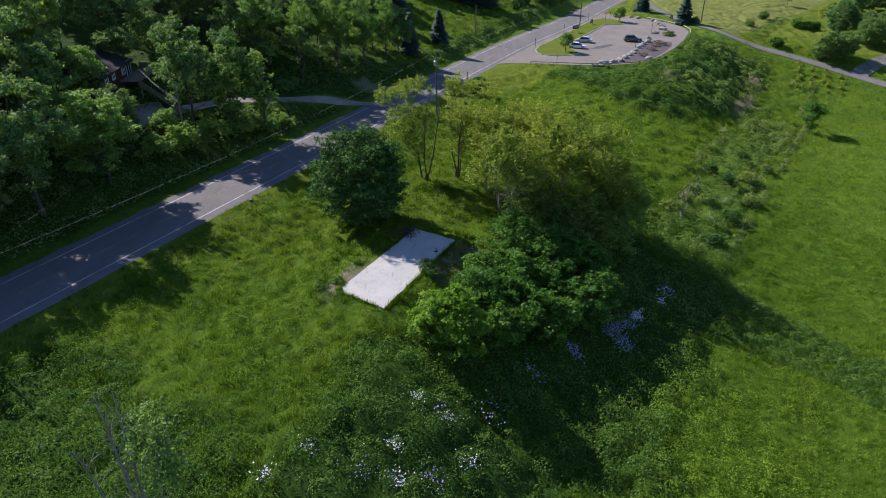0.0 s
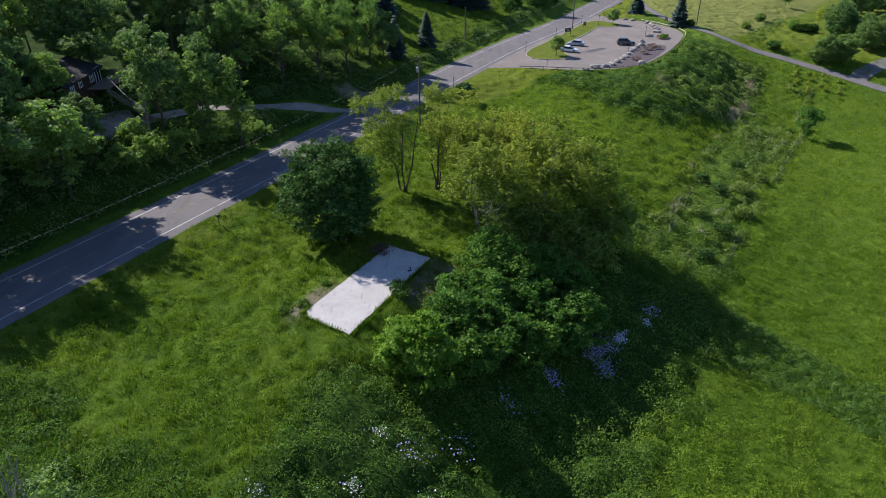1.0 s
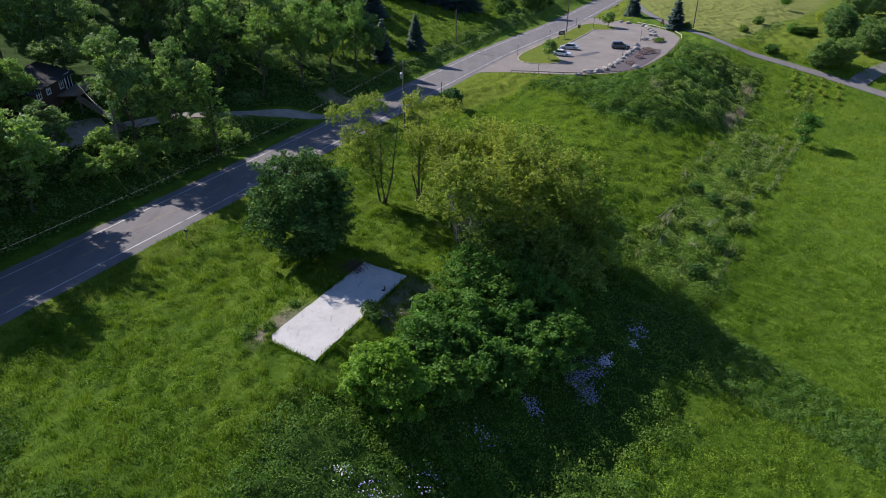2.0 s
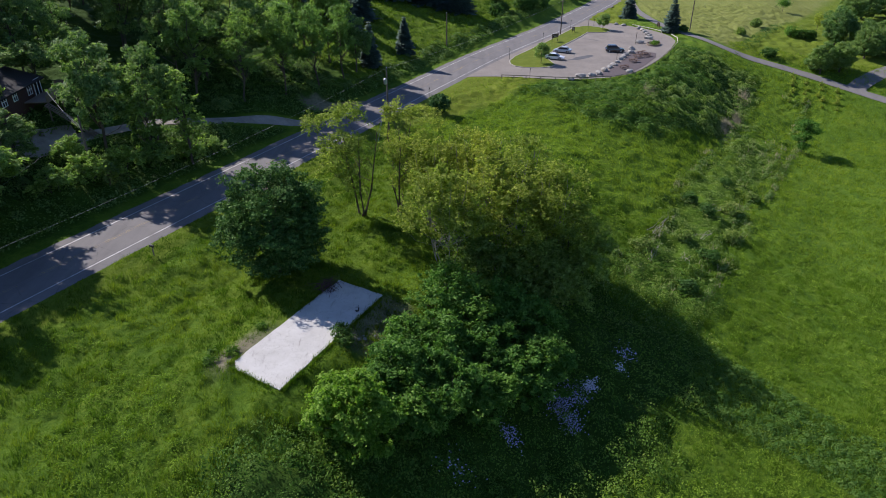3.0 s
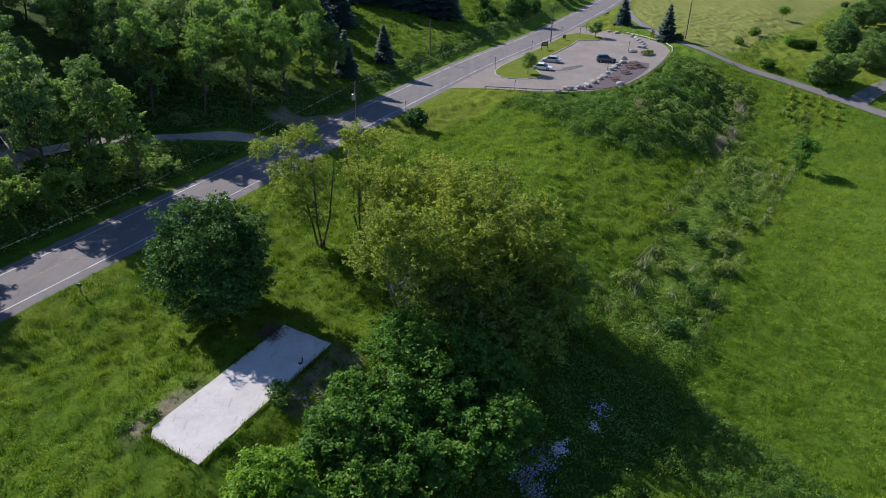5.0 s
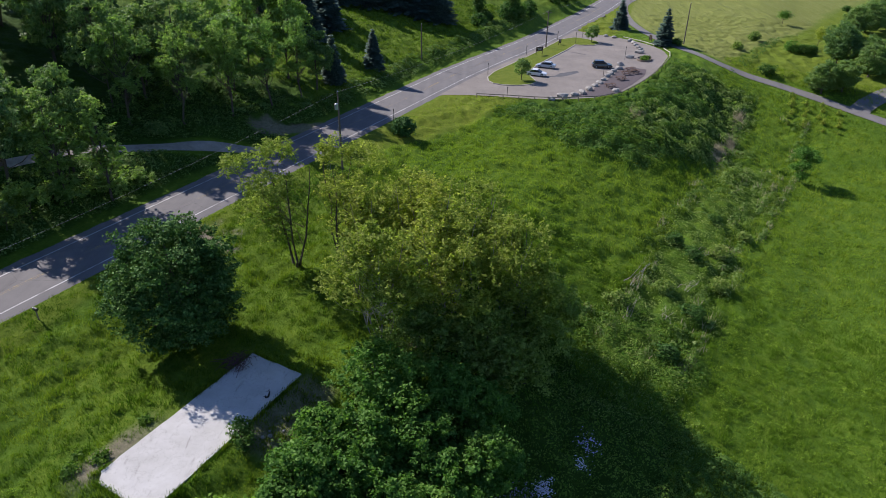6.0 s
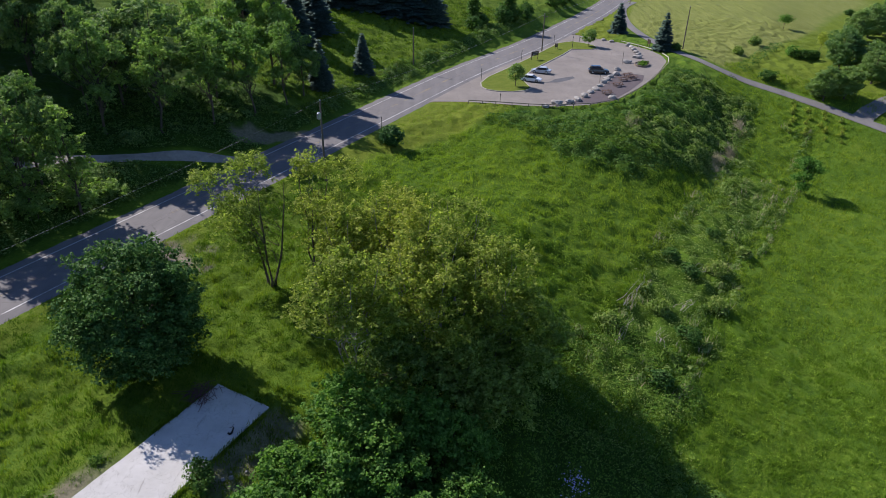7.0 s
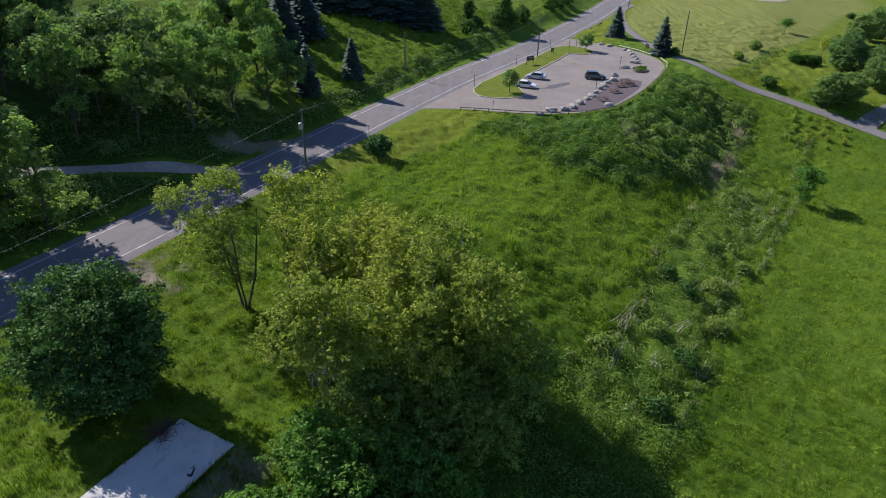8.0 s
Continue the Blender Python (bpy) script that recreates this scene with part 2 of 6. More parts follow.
def ground_material():
    k = Nodes("grassland", 0.95, 0, 0.1)
    zone = k.t.nodes.new("ShaderNodeAttribute")
    zone.attribute_name = "zone"
    sep = k.t.nodes.new("ShaderNodeSeparateColor")
    k.t.links.new(zone.outputs["Color"], sep.inputs[0])
    tuft = k.noise(2.2, 6, 0.7)
    patch = k.noise(0.12, 4)
    fine = k.noise(14, 4, 0.7)
    weeds = k.noise(0.5, 5, 0.6)
    track = k.noise(0.5, 4, co=k.stretch((1.0, 0.07, 1.0), (0, 0, -0.4636)))
    f = k.math("ADD", k.math("MULTIPLY", tuft, 0.35), k.math("ADD", k.math("MULTIPLY", patch, 0.22), k.math("ADD", k.math("MULTIPLY", weeds, 0.25), k.math("MULTIPLY", track, 0.18))))
    grass = k.ramp(f, [(0.36, (0.034, 0.08, 0.006)), (0.64, (0.165, 0.23, 0.02)), (0.5, (0.09, 0.162, 0.012))])
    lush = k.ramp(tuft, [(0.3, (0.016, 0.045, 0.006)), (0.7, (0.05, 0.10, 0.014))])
    mown = k.ramp(k.math("ADD", k.math("MULTIPLY", tuft, 0.5), k.math("MULTIPLY", track, 0.5)), [(0.33, (0.10, 0.145, 0.012)), (0.67, (0.20, 0.24, 0.024))])
    hay = k.ramp(k.noise(0.9, 5, co=k.stretch((1, 0.12, 1), (0, 0, 0.6))), [(0.25, (0.165, 0.195, 0.042)), (0.75, (0.235, 0.25, 0.07))])
    dirt = k.ramp(tuft, [(0.3, (0.17, 0.14, 0.10)), (0.7, (0.34, 0.29, 0.22))])
    c = k.mix(sep.outputs[0], grass, mown)
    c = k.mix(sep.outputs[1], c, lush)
    c = k.mix(sep.outputs[2], c, hay)
    c = k.mix(zone.outputs["Alpha"], c, dirt)
    c = k.mix(k.math("MULTIPLY", fine, 0.35), c, (0.03, 0.06, 0.005))
    k.bump(k.math("ADD", k.math("MULTIPLY", fine, 0.5), tuft), 0.7, 0.35)
    return k.colour(c)


def asphalt(name, low, high, patchy=0.5, scale=1.0):
    k = Nodes(name, 0.9, 0, 0.25)
    grit = k.noise(45, 3)
    blot = k.noise(0.35 * scale, 6, 0.65)
    run = k.noise(0.6, 4, co=k.stretch((1.0, 0.06, 1), (0, 0, -0.4636)))
    f = k.math("ADD", k.math("MULTIPLY", grit, 0.3), k.math("ADD", k.math("MULTIPLY", blot, patchy), k.math("MULTIPLY", run, 0.7 - patchy)))
    c = k.ramp(f, [(0.3, low), (0.7, high)])
    vor = k.t.nodes.new("ShaderNodeTexVoronoi")
    vor.feature = "DISTANCE_TO_EDGE"
    vor.inputs["Scale"].default_value = 0.16
    k.t.links.new(k.co, vor.inputs["Vector"])
    crack = k.ramp(k.math("ADD", vor.outputs["Distance"], k.math("MULTIPLY", k.noise(1.7, 4), 0.05)), [(0.022, (0.78, 0.78, 0.78)), (0.034, (1, 1, 1))])
    c = k.mix(1.0, c, crack, "MULTIPLY")
    k.bump(grit, 0.3, 0.01)
    return k.colour(c)


def road_paint(name, c, worn):
    """Paint that has worn through to the asphalt in flecks and stretches."""
    k = Nodes(name, 0.75, 0, 0.25)
    f = k.math("ADD", k.math("MULTIPLY", k.noise(7, 5, 0.7), 0.55), k.math("MULTIPLY", k.noise(0.35, 4), 0.45))
    return k.colour(k.mix(k.ramp(f, [(worn, (0, 0, 0)), (worn + 0.12, (1, 1, 1))]), (0.15, 0.142, 0.14), c))


M = dict(
    ground=ground_material(),
    road=asphalt("asphalt_road", (0.11, 0.105, 0.105), (0.19, 0.18, 0.175), 0.3),
    lot=asphalt("asphalt_lot", (0.15, 0.135, 0.12), (0.27, 0.24, 0.21), 0.55, 0.5),
    lane=asphalt("asphalt_lane", (0.125, 0.12, 0.115), (0.20, 0.19, 0.18), 0.4),
    white=road_paint("road_paint_white", (0.52, 0.52, 0.51), 0.40),
    yellow=road_paint("road_paint_yellow", (0.40, 0.29, 0.10), 0.50),
    bark=plain("bark", (0.10, 0.08, 0.06), 0.95, vary=0.5, scale=9, bump=0.8),
    bark_grey=plain("bark_grey", (0.24, 0.22, 0.19), 0.95, vary=0.4, scale=9, bump=0.8),
    wood=plain("weathered_wood", (0.22, 0.19, 0.15), 0.9, vary=0.35, scale=8, bump=0.5),
    maple=leaf_material("leaf_maple", (0.024, 0.066, 0.018), (0.056, 0.132, 0.034), (0.15, 0.255, 0.08), 0.18, 0.06),
    locust=leaf_material("leaf_locust", (0.125, 0.19, 0.028), (0.25, 0.305, 0.046), (0.47, 0.49, 0.125), 0.55),
    elder=leaf_material("leaf_elder", (0.045, 0.125, 0.018), (0.09, 0.20, 0.032), (0.19, 0.33, 0.07), 0.42),
    elder_light=leaf_material("leaf_elder_light", (0.085, 0.18, 0.018), (0.165, 0.295, 0.032), (0.30, 0.44, 0.065), 0.48),
    wood_a=leaf_material("leaf_wood_a", (0.062, 0.14, 0.04), (0.14, 0.235, 0.072), (0.28, 0.385, 0.135), 0.42, 0.2),
    wood_b=leaf_material("leaf_wood_b", (0.105, 0.20, 0.048), (0.20, 0.315, 0.078), (0.33, 0.455, 0.135), 0.5, 0.2),
    needle=leaf_material("needles", (0.03, 0.055, 0.044), (0.062, 0.10, 0.078), (0.125, 0.18, 0.145), 0.15),
    blade=leaf_material("grass_blades", (0.03, 0.076, 0.007), (0.08, 0.147, 0.012), (0.18, 0.242, 0.024), 0.45, 0.05, 0.15, 0.10, (0.37, 0.64), 0.7),
    field=leaf_material("field_blades", (0.11, 0.185, 0.017), (0.18, 0.265, 0.024), (0.28, 0.35, 0.045), 0.45, 0.05, 0.3, 0.12, (0.33, 0.68), 1.6),
    clover=leaf_material("clover_blades", (0.07, 0.145, 0.012), (0.125, 0.215, 0.018), (0.22, 0.30, 0.035), 0.45, 0.05, 0.35, 0.16, (0.28, 0.75), 2.5),
    # darker leaf colour that paints in the shade on the locust clump's front
    clump_shade=leaf_material("leaf_clump_shade", (0.09, 0.155, 0.034), (0.16, 0.24, 0.054), (0.30, 0.385, 0.12), 0.5),
    bank=leaf_material("leaf_bank", (0.03, 0.085, 0.016), (0.065, 0.145, 0.026), (0.15, 0.245, 0.06), 0.35, 0.12, 0.4, 0.45, (0.25, 0.8)),
    bush=leaf_material("leaf_bush", (0.035, 0.09, 0.020), (0.065, 0.14, 0.030), (0.13, 0.22, 0.06), 0.4, 0.12, 0.4, 0.5),
    weed=leaf_material("leaf_weed", (0.03, 0.085, 0.012), (0.08, 0.165, 0.024), (0.19, 0.29, 0.055), 0.4, 0.1, 0.25, 0.3, (0.3, 0.72), 0.9),
    verge=leaf_material("leaf_verge", (0.055, 0.115, 0.028), (0.105, 0.185, 0.045), (0.22, 0.30, 0.095), 0.42, 0.15, 0.35, 0.4),
    rank=leaf_material("leaf_rank", (0.045, 0.115, 0.022), (0.095, 0.19, 0.038), (0.19, 0.29, 0.075), 0.42, 0.1, 0.3, 0.3),
    straw=plain("dry_stems", (0.42, 0.36, 0.22), 0.95, vary=0.35, scale=3),
    herb=leaf_material("leaf_herb", (0.10, 0.185, 0.014), (0.175, 0.275, 0.024), (0.26, 0.36, 0.042), 0.42, 0.05, 0.2, 0.3, (0.3, 0.72), 0.9),
    bramble=leaf_material("leaf_bramble", (0.09, 0.165, 0.03), (0.165, 0.25, 0.05), (0.31, 0.37, 0.13), 0.4),
)

# ------------------------------------------------------------------ the ground


def spaced(a, b, step, out, grow=1.22):
    mid = list(np.arange(a, b + step / 2, step))
    lo, hi, s = [a], [mid[-1]], step
    while lo[-1] > -out or hi[-1] < out:
        s *= grow
        lo.append(lo[-1] - s), hi.append(hi[-1] + s)
    return np.array(lo[:0:-1] + mid + hi[1:])


gx, gy = spaced(-60, 124, 0.55, 2600, 1.15), spaced(18, 256, 0.55, 2600, 1.15)
GX, GY = np.meshgrid(gx, gy)
GZ = ground(GX, GY)
nx, ny = len(gx), len(gy)
idx = np.arange(nx * ny).reshape(ny, nx)
quads = np.stack([idx[:-1, :-1], idx[:-1, 1:], idx[1:, 1:], idx[1:, :-1]], -1).reshape(-1, 4)
me = bpy.data.meshes.new("ground")
me.vertices.add(nx * ny)
me.vertices.foreach_set("co", np.stack([GX, GY, GZ], -1).astype(np.float32).ravel())
me.loops.add(quads.size)
me.loops.foreach_set("vertex_index", quads.astype(np.int32).ravel())
me.polygons.add(len(quads))
me.polygons.foreach_set("loop_start", np.arange(0, quads.size, 4, dtype=np.int32))
me.update(calc_edges=True)
me.polygons.foreach_set("use_smooth", [True] * len(quads))
UG, VG = to_uv(GX, GY)
wob = 4 * (vnoise(GX, GY, 7, 11) - 0.5)
mown = np.maximum(smooth(104, 116, UG + wob) * smooth(-61, -59, VG) * (1 - smooth(-1.5, 1.5, VG + 0.5 * wob - np.interp(UG, [100, 119, 131, 142, 152], [-57, -54.2, -50.0, -47.2, -45.5]))), 0.6 * smooth(-61, -59.5, VG) * (1 - smooth(-57.5, -56, VG + 0.4 * wob)))
mown = np.maximum(mown, 0.2 * smooth(48, 60, UG) * (1 - smooth(105, 120, UG)) * smooth(-56, -52, VG) * (1 - smooth(-37, -33, VG + wob)))
mown = np.maximum(mown, 0.25 * smooth(126, 138, UG + wob) * (1 - smooth(-76, -74, VG + 0.4 * wob)) * smooth(-135, -120, VG) * (1 - smooth(300, 340, UG)))
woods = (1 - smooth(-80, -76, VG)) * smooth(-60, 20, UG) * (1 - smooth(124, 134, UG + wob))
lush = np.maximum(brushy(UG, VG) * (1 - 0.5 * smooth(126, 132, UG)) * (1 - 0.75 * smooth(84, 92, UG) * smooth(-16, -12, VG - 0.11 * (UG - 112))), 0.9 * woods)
lush = np.maximum(lush, 0.35 * rank(UG, VG))
past_lane = smooth(2.5, 4.5, UG - np.interp(VG, [-57, -50, -41, -29.5, -18, -10], [302, 262, 242, 227, 217, 214])) * smooth(-57, -54, VG)
ditch = VG - np.interp(UG, [215, 244, 283, 329, 387], [-14, -7, 3.3, 11, 24]) + 0.3 * wob
hay = past_lane * (1 - smooth(420, 520, UG)) * (1 - smooth(-1.2, 1.2, ditch))
mown = np.maximum(mown, 0.75 * past_lane * smooth(-1.2, 1.2, ditch))
dirt = np.exp(-(((UG - 166.5) / 6) ** 2 + ((VG + 6.2) / 1.6) ** 2)) * smooth(0.35, 0.6, vnoise(GX, GY, 2.0, 21))
dirt = np.maximum(dirt, 0.7 * smooth(57, 58.5, UG) * (1 - smooth(66.5, 68, UG)) * smooth(-32, -31, VG) * (1 - smooth(-29.0, -27.8, VG + 0.3 * wob)))
dirt = np.maximum(dirt, 0.9 * smooth(47.5, 49, UG) * (1 - smooth(52, 58, UG)) * smooth(-39.6, -38.6, VG) * (1 - smooth(-37.5, -37, VG)))
dirt = np.maximum(dirt, 0.8 * np.exp(-(((UG - 50) / 2.0) ** 2 + ((VG + 37.8) / 0.9) ** 2)))
dirt = np.maximum(dirt, smooth(0.35, 0.5, vnoise(GX, GY, 1.6, 61) * 0.5 + np.exp(-(((UG - 79.8) / 1.1) ** 2 + ((VG + 57.0) / 2.6) ** 2))) * (np.hypot(UG - 80, VG + 57) < 5))
dirt = np.maximum(dirt, 0.75 * smooth(0.45, 0.75, vnoise(GX, GY, 1.5, 63) * 0.5 + np.exp(-((from_drive(GX, GY, APRON) / 1.6) ** 2))) * (from_drive(GX, GY, APRON) < 3))
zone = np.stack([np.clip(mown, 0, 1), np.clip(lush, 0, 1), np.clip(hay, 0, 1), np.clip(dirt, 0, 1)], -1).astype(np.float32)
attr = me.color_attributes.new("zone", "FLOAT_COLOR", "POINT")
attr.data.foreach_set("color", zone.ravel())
me.materials.append(M["ground"])
land = tagged(new("ground", me), "rough green grassland sloping down from the road", "grassland", kind="structure")


def strip(name, u_values, offsets, material, up, mid, parent=None, wave=0.0):
    """A sheet that lies on the land, between offsets from the line v = mid(u)."""
    verts, faces = [], []
    for i, u in enumerate(u_values):
        for j, o in enumerate(offsets):
            edge = wave * (vnoise(u, j * 7.0, 2.0, 31) - 0.5) if wave and j in (0, len(offsets) - 1) else 0
            x, y = to_xy(u, mid(u) + o + edge)
            verts.append((x, y, g1(x, y) + (up if not wave or 0 < j < len(offsets) - 1 else -0.04)))
    n = len(offsets)
    for i in range(len(u_values) - 1):
        for j in range(n - 1):
            faces.append((i * n + j, i * n + j + 1, (i + 1) * n + j + 1, (i + 1) * n + j))
    return mesh_object(name, verts, [f[::-1] for f in faces], material, parent, True)


US = list(np.arange(-40, 340, 2.0)) + list(np.arange(340, 1200, 15.0))
road = tagged(strip("road", US, [-5.2, -4.2, -3.4, 0, 3.4, 4.2, 5.1], M["road"], 0.05, road_mid, wave=0.5), "grey asphalt country road with worn paint lines", "road", kind="structure")
for o, mt, nm in ((-3.45, "white", "edge_line"), (3.45, "white", "edge_line"), (-0.14, "yellow", "centre_line"), (0.14, "yellow", "centre_line")):
    w = 0.075 if mt == "white" else 0.06
    strip(nm, [u for u in US if u < 500], [o - w, o + w], M[mt], 0.062, road_mid, road)


def path_strip(name, centre, half, material, up, step=2.0):
    """A sheet along a smooth line of (x, y) points, draped on the land."""
    pts = [Vector((x, y, 0)) for x, y in centre]
    dense = []
    for i in range(len(pts) - 1):
        p0, p1, p2, p3 = pts[max(i - 1, 0)], pts[i], pts[i + 1], pts[min(i + 2, len(pts) - 1)]
        n = max(2, int((p2 - p1).length / step))
        for k in range(n):
            t = k / n
            dense.append(0.5 * ((2 * p1) + (p2 - p0) * t + (2 * p0 - 5 * p1 + 4 * p2 - p3) * t * t + (3 * p1 - p0 - 3 * p2 + p3) * t ** 3))
    dense.append(pts[-1])
    verts, faces = [], []
    for i, p in enumerate(dense):
        d = (dense[min(i + 1, len(dense) - 1)] - dense[max(i - 1, 0)]).normalized()
        s = Vector((d.y, -d.x, 0))
        for j, o in enumerate((-1, -0.5, 0, 0.5, 1)):
            q = p + s * half * o * (1 + (0.12 * (vnoise(p.x, p.y, 3, 5 + j) - 0.5) if abs(o) == 1 else 0))
            verts.append((q.x, q.y, max(g1(q.x, q.y), float(ground(q.x, q.y))) + up))
    for i in range(len(dense) - 1):
        for j in range(4):
            a = i * 5 + j
            faces.append((a, a + 1, a + 6, a + 5))
    return mesh_object(name, verts, faces, material, None, True)


# ------------------------------------------------------------------ the car park
def polar_sheet(name, outline, material, up, parent=None):
    """A thin sheet inside an outline of (u, v), laid on the land."""
    bm = bmesh.new()
    f = bm.faces.new([bm.verts.new(at_uv(u, v, up)) for u, v in outline])
    bmesh.ops.triangulate(bm, faces=[f])
    if sum(f.normal.z for f in bm.faces) < 0:
        bmesh.ops.reverse_faces(bm, faces=bm.faces)
    bm.normal_update()
    if sum(f.normal.z for f in bm.faces) < 0:
        bmesh.ops.reverse_faces(bm, faces=bm.faces)
    return part(name, bm, material, parent)


def lot_sheet():
    us = list(np.arange(147.0, 229.6, 1.5)) + [229.5]
    verts, faces, n = [], [], 13
    for u in us:
        a, b = float(road_mid(u)) + 4.6, float(lot_right(max(u, 148)))
        for j in range(n):
            verts.append(at_uv(u, a + (b - a) * j / (n - 1), 0.035))
    for i in range(len(us) - 1):
        for j in range(n - 1):
            faces.append((i * n + j, (i + 1) * n + j, (i + 1) * n + j + 1, i * n + j + 1)[::-1])
    return mesh_object("car_park", verts, faces, M["lot"], None, True)


car_park = tagged(lot_sheet(), "worn grey-brown asphalt car park beside the road", "car park", kind="structure")

# the lane that leaves the road behind the car park
lane = tagged(path_strip("lane", LANE, 1.4, M["lane"], 0.12), "narrow grey asphalt lane through the meadow", "lane", kind="structure")

# ------------------------------------------------------------------ trees


def leaf_cloud(rng, blobs, clumps, per, size, spread=0.55, shell=0.55, flat=0.5, bottom=-1.0, three=False):
    """Leaves in loose clumps, near the skin of ellipsoids (x, y, z, rx, ry, rz). Faces of four corners, and the clumps' centres."""
    blobs = np.array(blobs, float)
    w = (blobs[:, 3] * blobs[:, 4] * blobs[:, 5]) ** (2 / 3)
    pick = rng.choice(len(blobs), clumps, p=w / w.sum())
    d = rng.normal(size=(clumps, 3))
    d /= np.linalg.norm(d, axis=1)[:, None]
    d[:, 2] = np.where(d[:, 2] < bottom, -d[:, 2], d[:, 2])
    r = shell + (1 - shell) * rng.random(clumps) ** 0.6
    r *= 0.86 + 0.28 * rng.random(clumps)
    cen = blobs[pick, :3] + d * blobs[pick, 3:] * r[:, None]
    n = clumps * per
    who = np.repeat(np.arange(clumps), per)
    off = rng.normal(size=(n, 3)) * spread * np.array([1, 1, 0.6]) * (0.6 + 0.8 * rng.random(clumps))[who][:, None]
    p = cen[who] + off
    nrm = d[who] * 0.7 + rng.normal(size=(n, 3)) * 0.6 + np.array([0, 0, flat])
    nrm /= np.linalg.norm(nrm, axis=1)[:, None]
    a = np.cross(nrm, rng.normal(size=(n, 3)))
    a /= np.linalg.norm(a, axis=1)[:, None]
    b = np.cross(nrm, a)
    s = size * (0.6 + 0.8 * rng.random(n))[:, None]
    tip = 0.18 * s * nrm
    faces = np.stack([p - a * s * 0.55, p - b * s * 0.36 + tip, p + a * s * 0.6, p + b * s * 0.36 + tip], 1)
    return (faces[:, [0, 1, 3]] + 0.5 * (faces[:, [2]] - faces[:, [0]]) * np.array([0, 0, 1.0])[:, None] if three else faces), cen


def boughs(rng, blobs, n, r, flat=0.6, low=-0.35):
    """Many small leafy boughs spread over the skin of a few large masses, with gaps between them."""
    blobs = np.array(blobs, float)
    w = (blobs[:, 3] * blobs[:, 4] * blobs[:, 5]) ** (2 / 3)
    pick = rng.choice(len(blobs), n, p=w / w.sum())
    d = rng.normal(size=(n, 3))
    d /= np.linalg.norm(d, axis=1)[:, None]
    d[:, 2] = np.where(d[:, 2] < low, -d[:, 2], d[:, 2])
    c = blobs[pick, :3] + d * blobs[pick, 3:] * (0.62 + 0.34 * rng.random(n))[:, None]
    s = r * (0.65 + 0.7 * rng.random(n))
    return np.concatenate([c, np.stack([s, s, s * flat], -1)], 1)


def spray_cloud(rng, blobs, twigs, per, size, length=1.5, rise=0.5, shell=0.35, width=0.3, droop=0.2):
    """Feathery leaves strung along twigs that point outwards and up from the insides of ellipsoids. Faces, and the twigs' feet."""
    blobs = np.array(blobs, float)
    w = (blobs[:, 3] * blobs[:, 4] * blobs[:, 5]) ** (2 / 3)
    pick = rng.choice(len(blobs), twigs, p=w / w.sum())
    d = rng.normal(size=(twigs, 3))
    d /= np.linalg.norm(d, axis=1)[:, None]
    foot = blobs[pick, :3] + d * blobs[pick, 3:] * (0.9 * (shell + (1 - shell) * rng.random(twigs) ** 0.6))[:, None]
    way = d * 0.7 + np.array([0, 0, rise]) + rng.normal(size=(twigs, 3)) * 0.4
    way /= np.linalg.norm(way, axis=1)[:, None]
    long = length * (0.5 + 0.9 * rng.random(twigs))
    who = np.repeat(np.arange(twigs), per)
    n = len(who)
    f = rng.random(n)
    p = foot[who] + way[who] * (long[who] * f)[:, None] + rng.normal(size=(n, 3)) * (width * (1.1 - 0.7 * f))[:, None] * np.array([1, 1, 0.5])
    p[:, 2] -= droop * long[who] * f * f
    nrm = way[who] * 0.3 + rng.normal(size=(n, 3)) * 0.5 + np.array([0, 0, 0.7])
    nrm /= np.linalg.norm(nrm, axis=1)[:, None]
    a = np.cross(nrm, rng.normal(size=(n, 3)))
    a /= np.linalg.norm(a, axis=1)[:, None]
    b = np.cross(nrm, a)
    s = size * (0.6 + 0.8 * rng.random(n))[:, None]
    return np.stack([p - a * s * 0.55, p - b * s * 0.32, p + a * s * 0.6, p + b * s * 0.32 + 0.12 * s * nrm], 1), foot


def airy_tree(name, at, label, blobs, twigs, per, size, leaf, bark="bark", split=0, bough=1.0, top=10.0, base_r=0.2, limbs=26, seed=0, group="", stems=1, lean=(0, 0), category="tree", **kw):
    """A tree whose crown lets the sky and its own stems show through."""
    rng = np.random.default_rng(seed)
    root = empty(name, pose(*at), label, category, group)
    if split:
        blobs = boughs(rng, blobs, split, bough, 0.7, -0.7)
    faces, foot = spray_cloud(rng, blobs, twigs, per, size, **kw)
    part("trunk", trunk_bm(rng, top, base_r, foot[rng.choice(len(foot), limbs, replace=False)], lean, stems), M[bark], root)
    soup("crown", faces, M[leaf], root)
    return root


